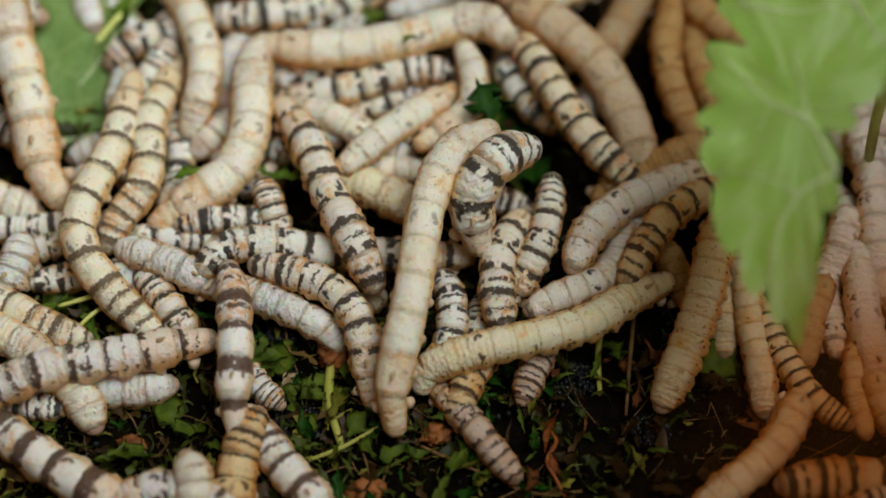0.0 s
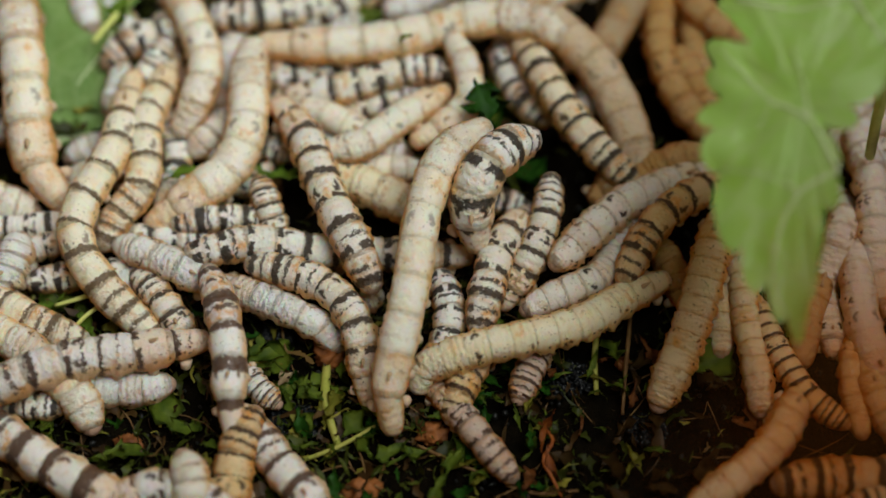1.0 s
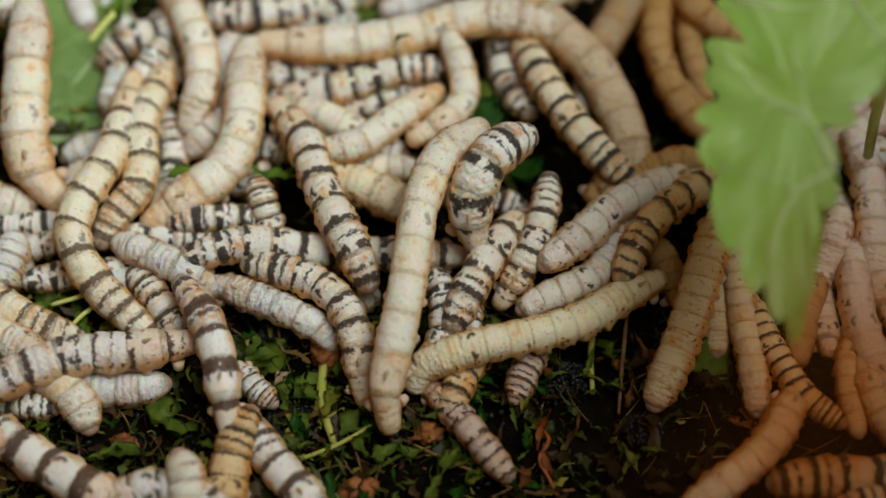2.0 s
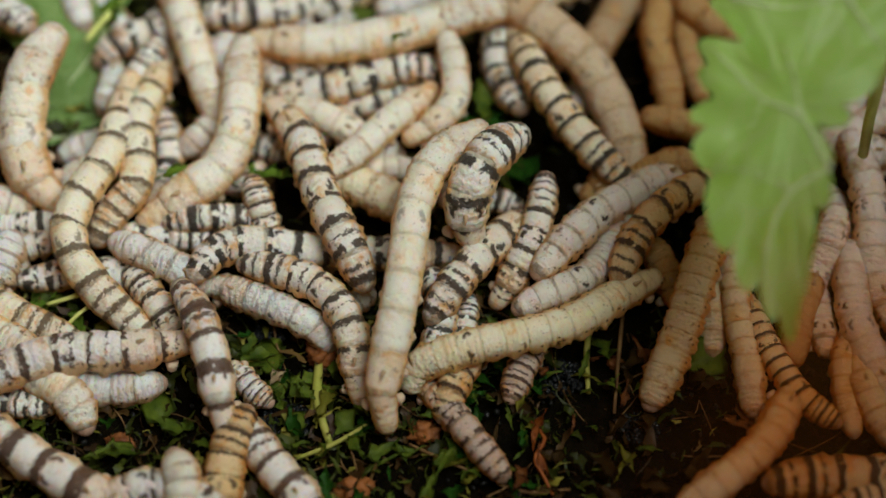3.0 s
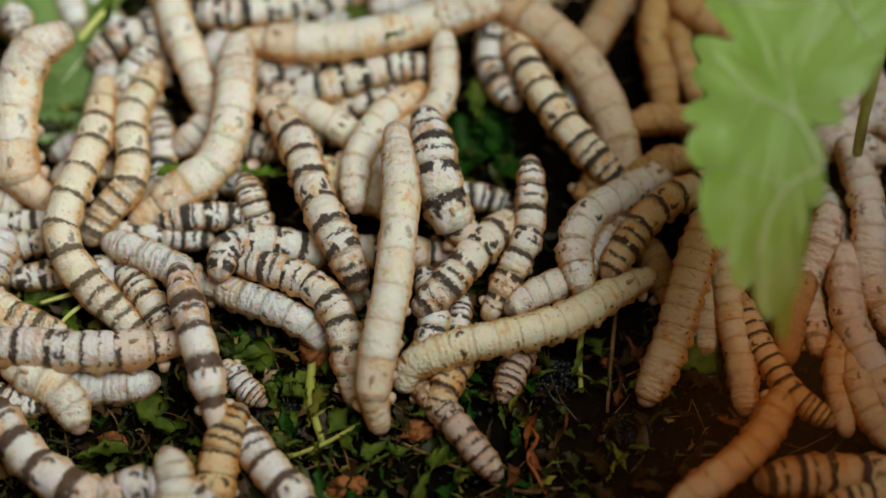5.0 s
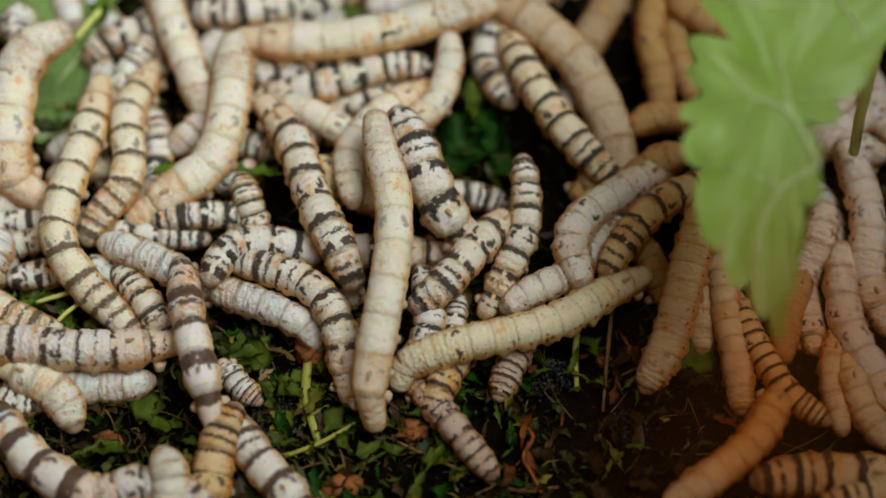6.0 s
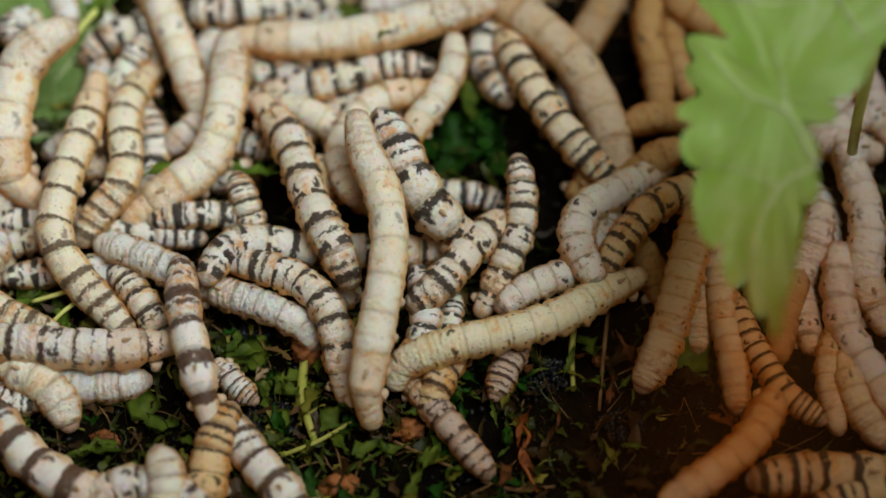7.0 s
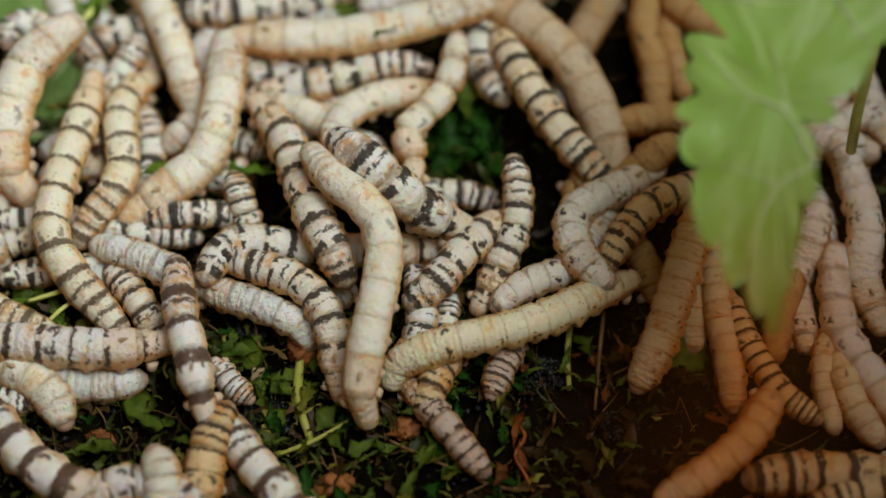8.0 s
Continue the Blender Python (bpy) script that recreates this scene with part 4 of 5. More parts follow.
cream_f = silkworm("cream_dotted", 4.69, 29.8, [(-4.6, 10.8, 7.0), (-11.4, 14.6, 10.0), (-19.6, 18.6, 10.0), (-30.8, 23.3, 8.0)])
stripe_top = silkworm("striped", 5.17, 37.8, [(20.3, 16.9, 27.0), (13.8, 12.8, 31.0), (8.8, 6.8, 31.0), (6.2, 2.3, 25.0), (8.7, -2.2, 15.0)], segments=5)
stripe_mid = silkworm("striped_stained", 4.28, 38.6, [(13.7, -22.4, 12.0), (12.5, -15.4, 14.0), (12.9, -4.7, 14.0), (17.5, 4.9, 12.0), (22.5, 11.0, 8.0)])
stripe_r = silkworm("striped_stained", 3.68, 36.4, [(25.9, 15.4, 16.0), (24.7, 5.0, 16.0), (22.2, -3.1, 14.0), (18.6, -9.0, 11.0), (14.6, -13.5, 7.0)])
head_r = silkworm("spotted", 4.23, 49.9, [(30.2, -7.6, 15.0), (35.2, 2.6, 16.0), (45.0, 11.2, 15.0), (56.5, 18.4, 12.0), (66.5, 22.8, 10.0)], segments=9)
pink_r = silkworm("spotted", 3.68, 40.3, [(20.3, -17.1, 11.0), (28.9, -13.1, 12.0), (37.7, -8.2, 11.0), (43.4, 2.4, 9.0), (46.9, 10.2, 8.0)], segments=9)
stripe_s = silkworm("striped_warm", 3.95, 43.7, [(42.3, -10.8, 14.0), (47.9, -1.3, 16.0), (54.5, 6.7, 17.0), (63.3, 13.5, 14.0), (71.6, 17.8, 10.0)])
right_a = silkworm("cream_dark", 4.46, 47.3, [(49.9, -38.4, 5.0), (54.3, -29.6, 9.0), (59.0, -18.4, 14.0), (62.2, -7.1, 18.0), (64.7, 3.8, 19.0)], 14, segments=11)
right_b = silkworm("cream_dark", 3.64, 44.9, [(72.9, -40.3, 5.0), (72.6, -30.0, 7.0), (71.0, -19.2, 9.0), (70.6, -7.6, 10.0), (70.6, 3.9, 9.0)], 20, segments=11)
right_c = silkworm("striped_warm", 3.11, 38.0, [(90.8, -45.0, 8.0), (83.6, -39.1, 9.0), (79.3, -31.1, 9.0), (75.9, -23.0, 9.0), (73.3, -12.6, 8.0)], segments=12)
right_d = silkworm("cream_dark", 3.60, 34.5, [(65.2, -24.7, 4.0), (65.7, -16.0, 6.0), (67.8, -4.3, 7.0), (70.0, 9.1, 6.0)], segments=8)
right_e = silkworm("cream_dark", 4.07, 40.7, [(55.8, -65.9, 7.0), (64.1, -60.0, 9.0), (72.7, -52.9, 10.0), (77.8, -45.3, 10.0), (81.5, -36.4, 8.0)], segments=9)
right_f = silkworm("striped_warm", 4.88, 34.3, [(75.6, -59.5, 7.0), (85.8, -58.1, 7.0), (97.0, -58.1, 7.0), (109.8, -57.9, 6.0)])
right_g = silkworm("pinkish", 3.95, 24.8, [(95.6, 7.9, 14.0), (93.6, -0.2, 13.0), (91.1, -4.7, 9.0), (86.8, -12.9, 6.0)])
right_h = silkworm("pinkish", 4.09, 44.4, [(98.3, -1.1, 12.0), (96.9, -13.4, 12.0), (97.8, -25.8, 10.0), (100.6, -37.8, 8.0)])
right_i = silkworm("pinkish", 4.20, 49.8, [(99.5, 31.8, 15.0), (101.9, 18.7, 16.0), (102.0, 4.9, 15.0), (102.2, -7.3, 12.0), (106.6, -20.2, 8.0)])
right_j = silkworm("pinkish", 4.47, 18.3, [(96.4, 32.8, 10.0), (102.4, 27.1, 11.0), (112.1, 26.1, 10.0)])
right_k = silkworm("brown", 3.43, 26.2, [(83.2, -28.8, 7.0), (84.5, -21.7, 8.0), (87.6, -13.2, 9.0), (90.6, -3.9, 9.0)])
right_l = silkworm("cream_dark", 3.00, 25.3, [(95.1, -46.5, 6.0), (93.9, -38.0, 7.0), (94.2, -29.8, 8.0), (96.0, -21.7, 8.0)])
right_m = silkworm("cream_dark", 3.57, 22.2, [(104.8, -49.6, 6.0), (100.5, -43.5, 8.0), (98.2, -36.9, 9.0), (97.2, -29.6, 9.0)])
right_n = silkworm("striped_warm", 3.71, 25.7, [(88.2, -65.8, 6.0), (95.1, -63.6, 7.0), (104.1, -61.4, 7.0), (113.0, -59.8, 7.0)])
right_o = silkworm("pinkish", 3.7, 22.0, [(97.7, 30.7, 9.0), (104.6, 34.8, 10.0), (111.2, 37.7, 10.0), (118.0, 40.1, 9.0)])
right_p = silkworm("pinkish", 3.9, 24.0, [(111.1, 54.0, 8.0), (112.3, 45.3, 9.0), (114.1, 36.7, 9.0), (116.9, 29.7, 8.0)])
right_q = silkworm("pale", 3.5, 20.0, [(94.6, 18.7, 7.0), (97.2, 11.2, 8.0), (97.5, 3.5, 8.0), (95.8, -3.4, 7.0)])
right_r = silkworm("spotted", 3.4, 18.0, [(106.9, 48.4, 6.0), (102.9, 39.9, 7.0), (100.9, 32.8, 6.0)])
right_s = silkworm("spotted", 3.3, 20.0, [(89.9, -7.8, 6.0), (90.4, -17.6, 7.0), (90.7, -26.1, 6.0)])
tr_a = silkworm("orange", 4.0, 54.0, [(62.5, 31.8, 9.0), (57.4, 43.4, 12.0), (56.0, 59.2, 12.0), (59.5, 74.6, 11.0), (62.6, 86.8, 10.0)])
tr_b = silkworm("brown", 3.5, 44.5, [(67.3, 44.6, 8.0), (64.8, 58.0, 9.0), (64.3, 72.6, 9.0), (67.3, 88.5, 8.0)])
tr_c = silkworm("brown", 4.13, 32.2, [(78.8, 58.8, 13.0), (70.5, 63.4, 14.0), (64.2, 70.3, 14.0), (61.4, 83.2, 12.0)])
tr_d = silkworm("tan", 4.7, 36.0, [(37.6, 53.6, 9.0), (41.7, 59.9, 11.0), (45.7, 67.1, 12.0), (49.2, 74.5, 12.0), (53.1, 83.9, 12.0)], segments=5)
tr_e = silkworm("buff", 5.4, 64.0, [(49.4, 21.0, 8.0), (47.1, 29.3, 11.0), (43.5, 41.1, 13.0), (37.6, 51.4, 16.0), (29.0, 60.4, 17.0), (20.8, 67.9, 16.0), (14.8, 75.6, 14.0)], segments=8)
stripe_x = silkworm("striped_cream", 4.24, 54.9, [(45.5, 17.4, 13.0), (37.4, 24.4, 16.0), (31.6, 32.9, 17.0), (26.4, 43.1, 17.0), (21.2, 55.1, 15.0), (16.5, 62.8, 12.0)], segments=9)
stripe_y = silkworm("striped", 4.08, 29.6, [(30.2, 37.5, 7.0), (22.6, 42.1, 9.0), (17.1, 50.9, 9.0), (15.2, 60.6, 8.0)])
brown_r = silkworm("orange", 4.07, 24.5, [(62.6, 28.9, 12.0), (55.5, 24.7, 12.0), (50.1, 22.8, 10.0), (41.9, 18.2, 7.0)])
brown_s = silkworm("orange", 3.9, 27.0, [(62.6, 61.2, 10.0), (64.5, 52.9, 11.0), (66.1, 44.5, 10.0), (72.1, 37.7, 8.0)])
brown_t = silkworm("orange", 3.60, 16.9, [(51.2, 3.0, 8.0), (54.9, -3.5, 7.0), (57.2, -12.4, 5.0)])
top_a = silkworm("striped", 4.13, 43.7, [(-59.3, 67.5, 13.0), (-49.1, 67.0, 14.0), (-39.3, 69.0, 13.0), (-29.4, 72.9, 12.0), (-21.1, 81.9, 9.0)])
top_b = silkworm("striped", 3.92, 32.8, [(-36.6, 68.0, 9.0), (-28.0, 71.8, 10.0), (-19.5, 77.3, 10.0), (-9.4, 85.7, 9.0)])
top_c = silkworm("cream", 4.42, 47.1, [(-62.2, 33.7, 10.0), (-60.0, 38.4, 14.0), (-58.5, 49.9, 16.0), (-62.0, 62.5, 17.0), (-69.9, 78.8, 15.0)])
top_d = silkworm("spotted", 3.74, 16.5, [(-60.9, 29.5, 7.0), (-56.1, 33.5, 9.0), (-51.2, 41.8, 7.0)])
top_e = silkworm("striped", 3.99, 23.5, [(-83.8, 56.2, 9.0), (-78.3, 60.9, 11.0), (-71.4, 63.6, 11.0), (-64.0, 67.0, 9.0)])
top_f = silkworm("striped", 3.68, 19.5, [(-68.8, 60.1, 12.0), (-71.3, 53.8, 11.0), (-74.7, 49.1, 9.0), (-77.3, 43.6, 7.0)])
top_g = silkworm("striped", 4.26, 16.2, [(-101.9, 66.7, 14.0), (-109.4, 69.4, 14.0), (-120.4, 73.8, 12.0)])
top_h = silkworm("pale", 3.79, 20.9, [(-88.7, 67.8, 8.0), (-92.2, 76.3, 9.0), (-94.8, 87.6, 9.0)])
top_i = silkworm("pale", 3.50, 14.5, [(-91.0, 29.6, 5.0), (-85.5, 31.9, 6.0), (-77.4, 33.9, 6.0)])
top_j = silkworm("striped", 3.49, 13.3, [(-36.7, 29.7, 6.0), (-42.2, 31.2, 7.0), (-49.4, 33.1, 6.0)])
top_k = silkworm("pale", 3.66, 21.4, [(-13.7, 73.4, 8.0), (-6.4, 75.2, 8.0), (5.3, 82.8, 8.0)])
top_l = silkworm("cream", 4.43, 25.5, [(16.7, 72.0, 12.0), (25.4, 73.8, 12.0), (40.2, 81.3, 12.0)])
under_a = silkworm("striped", 3.63, 25.2, [(0.1, -7.0, 9.0), (2.4, -16.0, 10.0), (1.4, -24.7, 8.0), (-0.5, -30.9, 6.0)])
under_b = silkworm("striped_warm", 3.74, 25.9, [(2.7, -42.5, 6.0), (4.9, -36.4, 8.0), (8.6, -28.5, 7.0), (13.9, -20.0, 5.0)])
under_c = silkworm("rosy", 3.43, 30.6, [(16.1, -56.3, 4.0), (11.5, -51.0, 6.0), (6.9, -45.2, 7.0), (2.1, -38.2, 6.0), (-3.1, -33.3, 5.0)])
under_d = silkworm("rosy", 3.49, 16.3, [(18.2, -37.0, 5.0), (20.5, -30.9, 6.0), (24.3, -22.0, 6.0)])
under_e = silkworm("striped_thin", 3.00, 12.3, [(-37.3, -37.9, 4.0), (-41.2, -34.8, 5.0), (-45.9, -29.5, 6.0)])
under_f = silkworm("striped", 2.69, 14.8, [(8.7, -11.4, 6.0), (8.0, -18.3, 6.0), (6.7, -26.0, 5.0)])
under_g = silkworm("striped", 3.30, 23.3, [(20.7, 14.6, 5.0), (13.1, 16.2, 7.0), (4.9, 16.5, 7.0), (-1.9, 18.0, 6.0)])
under_h = silkworm("cream", 3.58, 16.4, [(-5.4, 24.8, 7.0), (-12.9, 24.1, 8.0), (-21.3, 26.5, 7.0)])
under_i = silkworm("pale", 3.35, 13.1, [(-8.2, 28.3, 8.0), (-13.0, 30.0, 8.0), (-20.1, 33.1, 6.0)])
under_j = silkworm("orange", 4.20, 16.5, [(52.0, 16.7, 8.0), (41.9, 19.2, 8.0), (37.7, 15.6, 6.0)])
under_k = silkworm("striped", 3.14, 26.2, [(-51.8, 4.3, 6.0), (-61.2, 4.4, 7.0), (-70.7, 5.2, 7.0), (-77.7, 6.6, 6.0)])
under_l = silkworm("pale", 3.68, 12.8, [(-82.4, 43.4, 6.0), (-80.3, 47.2, 8.0), (-79.6, 55.2, 8.0)])
under_m = silkworm("pale", 3.35, 21.7, [(-85.0, -3.0, 5.0), (-75.2, -6.8, 6.0), (-64.9, -3.0, 5.0)])
under_n = silkworm("spotted", 2.88, 10.6, [(45.9, 8.9, 10.0), (44.5, 5.5, 9.0), (40.4, 0.5, 7.0)])
under_o = silkworm("pale", 2.83, 12.4, [(-14.5, -9.3, 5.0), (-17.7, -12.9, 6.0), (-24.3, -16.2, 5.0)])
under_p = silkworm("pale", 3.28, 18.5, [(31.7, 36.4, 5.0), (36.1, 43.6, 7.0), (37.9, 53.1, 6.0)])
under_q = silkworm("striped", 3.13, 15.8, [(-102.6, -1.5, 5.0), (-96.2, 2.7, 6.0), (-88.5, 4.9, 5.0)])
fill_a = silkworm("pale", 3.84, 23.1, [(-51.0, 66.0, 8.0), (-54.7, 55.2, 8.0), (-54.8, 43.6, 7.0)])
fill_b = silkworm("striped", 3.46, 28.1, [(-68.2, 42.6, 6.0), (-64.6, 32.4, 7.0), (-64.6, 22.2, 6.0), (-67.7, 16.2, 5.0)])
fill_c = silkworm("pale", 3.74, 20.5, [(-70.2, 71.5, 8.0), (-70.9, 62.4, 8.0), (-66.0, 52.4, 7.0)])
fill_d = silkworm("striped", 3.47, 25.0, [(-43.4, 53.1, 6.0), (-40.7, 59.5, 7.0), (-32.1, 58.5, 6.0), (-23.6, 61.1, 5.0)])
fill_e = silkworm("pale", 3.77, 18.6, [(-35.6, 73.1, 6.0), (-26.7, 69.6, 7.0), (-18.0, 71.3, 6.0)])
fill_f = silkworm("spotted", 3.45, 25.3, [(-56.6, 34.7, 5.0), (-48.7, 20.5, 6.0), (-42.0, 25.5, 6.0)])
fill_g = silkworm("cream", 3.59, 15.1, [(-89.9, 20.5, 6.0), (-83.3, 24.8, 7.0), (-76.5, 23.8, 6.0)])
fill_h = silkworm("pale", 3.52, 14.9, [(-31.4, 34.7, 5.0), (-25.8, 37.4, 6.0), (-18.9, 42.6, 6.0)])
fill_i = silkworm("striped", 3.28, 16.3, [(-13.3, 46.1, 6.0), (-4.8, 44.3, 6.0), (2.3, 46.8, 5.0)])
fill_j = silkworm("pale", 3.65, 21.3, [(-77.4, 67.6, 6.0), (-83.4, 72.3, 7.0), (-89.1, 84.4, 6.0)])
fill_k = silkworm("cream", 3.36, 16.3, [(-97.5, -0.9, 4.0), (-102.1, -6.2, 5.0), (-110.5, -3.0, 5.0)])
WORMS = (main, cross, stripe_a, stripe_b, stripe_c, left_a, left_b, left_c, left_d, bot_a, bot_b, bot_c, arch_a, arch_b, left_tall, left_e, left_f, left_g, left_h, left_i, left_j, left_k, white_a, white_b, small_a, mid_a, mid_b, mid_c, mid_d, mid_e, cream_a, cream_b, stripe_u, stripe_v, stripe_w, cream_c, cream_d, cream_e, cream_f, stripe_top, stripe_mid, stripe_r, head_r, pink_r, stripe_s, right_a, right_b, right_c, right_d, right_e, right_f, right_g, right_h, right_i, right_j, right_k, right_l, right_m, right_n, right_o, right_p, right_q, right_r, right_s, tr_a, tr_b, tr_c, tr_d, tr_e, stripe_x, stripe_y, brown_r, brown_s, brown_t, top_a, top_b, top_c, top_d, top_e, top_f, top_g, top_h, top_i, top_j, top_k, top_l, under_a, under_b, under_c, under_d, under_e, under_f, under_g, under_h, under_i, under_j, under_k, under_l, under_m, under_n, under_o, under_p, under_q, fill_a, fill_b, fill_c, fill_d, fill_e, fill_f, fill_g, fill_h, fill_i, fill_j, fill_k)


def motions():
    bends(main, 1.5, [(9.9, 20.2, 30.0), (2.0, 14.8, 30.0), (-2.4, 4.7, 28.0), (-4.8, -7.1, 26.0), (-6.4, -19.3, 24.0), (-8.9, -30.2, 20.0), (-11.5, -39.8, 14.0), (-10.5, -45.0, 7.0)])
    bends(main, 3, [(11.4, 20.1, 29.0), (2.8, 14.8, 29.0), (-3.0, 4.4, 28.0), (-5.0, -7.3, 26.0), (-6.5, -19.6, 24.0), (-8.7, -30.4, 20.0), (-11.2, -40.0, 14.0), (-10.0, -44.9, 7.0)])
    bends(main, 4.5, [(-2.6, 18.5, 28.0), (-3.4, 9.7, 28.0), (-4.6, -0.5, 27.0), (-6.2, -9.1, 26.0), (-7.0, -19.8, 24.0), (-9.5, -30.6, 20.0), (-11.5, -40.2, 14.0), (-10.1, -44.9, 7.0)])
    bends(main, 6, [(-10.5, 22.7, 29.0), (-9.4, 15.4, 28.0), (-6.3, 3.8, 27.0), (-5.8, -7.9, 26.0), (-7.2, -20.1, 24.0), (-9.4, -30.9, 20.0), (-11.4, -40.6, 14.0), (-10.0, -44.9, 7.0)])
    bends(main, 7, [(-13.9, 22.5, 29.0), (-12.1, 13.9, 28.0), (-7.3, 2.8, 27.0), (-5.9, -9.6, 26.0), (-7.0, -20.3, 24.0), (-9.2, -31.1, 20.0), (-11.3, -40.7, 14.0), (-10.0, -44.5, 7.0)])
    bends(main, 8, [(-23.4, 14.1, 27.0), (-18.1, 6.2, 28.0), (-9.6, -0.5, 27.0), (-6.2, -9.8, 26.0), (-7.1, -20.5, 24.0), (-9.6, -31.3, 20.0), (-11.6, -40.9, 14.0), (-10.0, -44.4, 7.0)])
    bends(cross, 4.5, [(-4.6, -35.4, 7.0), (-2.8, -32.2, 11.0), (9.0, -29.0, 14.0), (21.8, -25.8, 14.0), (33.3, -21.5, 13.0), (42.8, -14.4, 12.0), (52.2, -8.4, 10.0)])
    bends(cross, 6, [(-4.8, -35.4, 7.0), (-2.7, -32.1, 11.0), (9.1, -29.0, 14.0), (21.7, -25.8, 14.0), (33.2, -21.4, 13.0), (42.9, -14.2, 12.0), (52.3, -8.4, 10.0)])
    bends(cross, 8, [(-4.8, -35.5, 7.0), (-2.7, -32.1, 11.0), (9.1, -28.8, 14.0), (22.0, -25.3, 14.0), (33.1, -20.7, 13.0), (42.4, -14.8, 12.0), (51.4, -9.8, 10.0)])
    bends(stripe_a, 0.8, [(-51.0, -10.0, 16.0), (-48.2, -20.4, 17.0), (-46.9, -31.2, 17.0), (-46.8, -40.2, 15.0), (-46.1, -47.5, 10.0)])
    bends(stripe_a, 1.5, [(-58.4, -12.3, 16.0), (-52.6, -21.1, 17.0), (-48.5, -31.4, 17.0), (-46.9, -40.3, 15.0), (-46.1, -47.6, 10.0)])
    bends(stripe_a, 3, [(-57.2, -15.1, 16.0), (-52.6, -22.8, 17.0), (-49.5, -31.6, 17.0), (-47.5, -40.6, 15.0), (-46.0, -47.1, 10.0)])
    bends(stripe_a, 4.5, [(-57.1, -12.3, 16.0), (-53.7, -21.6, 17.0), (-50.1, -31.8, 17.0), (-47.6, -40.8, 15.0), (-45.8, -47.4, 10.0)])
    bends(stripe_a, 6, [(-55.2, -9.3, 16.0), (-53.0, -21.2, 17.0), (-50.3, -32.2, 17.0), (-47.5, -41.1, 15.0), (-45.9, -47.0, 10.0)])
    bends(stripe_a, 8, [(-54.5, -9.3, 16.0), (-52.7, -21.5, 17.0), (-49.7, -32.5, 17.0), (-47.2, -41.4, 15.0), (-45.4, -46.6, 10.0)])
    bends(left_a, 3, [(-106.2, -37.9, 10.0), (-97.0, -35.2, 13.0), (-88.3, -31.7, 14.0), (-79.5, -30.2, 14.0), (-70.1, -29.7, 13.0), (-60.8, -27.7, 12.0), (-56.1, -25.7, 10.0)])
    bends(left_a, 4.5, [(-107.2, -29.2, 11.0), (-96.6, -28.9, 13.0), (-87.3, -29.9, 14.0), (-78.3, -30.5, 14.0), (-69.6, -29.9, 13.0), (-62.2, -28.2, 12.0), (-56.1, -26.2, 10.0)])
    bends(left_a, 8, [(-105.5, -27.7, 11.0), (-94.7, -27.9, 13.0), (-85.5, -29.1, 14.0), (-76.4, -30.0, 14.0), (-68.9, -30.0, 13.0), (-61.5, -28.6, 12.0), (-56.1, -26.8, 10.0)])
    bends(left_c, 4.5, [(-78.3, -44.4, 5.0), (-80.4, -39.7, 7.0), (-84.9, -36.2, 9.0), (-94.4, -31.8, 9.0)])
    bends(left_c, 8, [(-78.8, -44.1, 5.0), (-81.1, -39.4, 7.0), (-86.4, -34.6, 9.0), (-95.2, -31.0, 9.0)])
    bends(bot_a, 3, [(-109.3, -40.1, 6.0), (-97.9, -47.5, 7.0), (-89.0, -53.6, 7.0), (-80.3, -58.9, 7.0), (-72.4, -63.2, 7.0), (-63.3, -69.2, 6.0)])
    bends(bot_a, 4.5, [(-106.1, -36.0, 6.0), (-95.8, -44.4, 7.0), (-89.8, -52.9, 7.0), (-81.5, -59.1, 7.0), (-73.0, -63.8, 7.0), (-63.4, -68.8, 6.0)])
    bends(bot_a, 6, [(-103.1, -37.8, 6.0), (-94.3, -45.5, 7.0), (-87.6, -53.6, 7.0), (-80.1, -59.1, 7.0), (-72.2, -63.2, 7.0), (-62.6, -68.4, 6.0)])
    bends(bot_a, 8, [(-102.8, -36.7, 6.0), (-93.8, -45.1, 7.0), (-86.5, -53.5, 7.0), (-79.6, -59.0, 7.0), (-71.7, -62.7, 7.0), (-62.1, -68.1, 6.0)])
    bends(arch_a, 3, [(-66.1, -21.9, 7.0), (-73.0, -16.5, 10.0), (-81.0, -9.0, 14.0), (-85.2, 0.6, 16.0), (-83.1, 10.2, 17.0), (-77.4, 20.7, 17.0), (-75.5, 33.8, 15.0), (-75.1, 48.1, 12.0)])
    bends(arch_a, 4.5, [(-66.6, -21.5, 7.0), (-73.2, -16.0, 10.0), (-81.2, -8.5, 14.0), (-85.4, 1.1, 16.0), (-83.3, 10.8, 17.0), (-79.6, 20.5, 17.0), (-78.9, 31.9, 15.0), (-79.3, 46.1, 12.0)])
    bends(arch_a, 8, [(-68.0, -21.3, 7.0), (-74.0, -15.2, 10.0), (-81.3, -7.6, 14.0), (-84.8, 1.2, 16.0), (-83.7, 13.3, 17.0), (-81.4, 23.9, 17.0), (-80.1, 34.5, 15.0), (-79.7, 47.1, 12.0)])
    bends(arch_b, 4.5, [(-79.1, 3.2, 9.0), (-75.2, 9.3, 12.0), (-70.1, 15.2, 14.0), (-70.3, 24.4, 15.0), (-71.9, 33.6, 15.0), (-69.4, 44.3, 12.0), (-68.0, 56.2, 8.0)])
    bends(arch_b, 8, [(-79.1, 1.7, 9.0), (-74.6, 8.6, 12.0), (-69.6, 15.3, 14.0), (-70.0, 24.5, 15.0), (-71.5, 33.7, 15.0), (-69.6, 43.6, 12.0), (-65.7, 50.1, 8.0)])
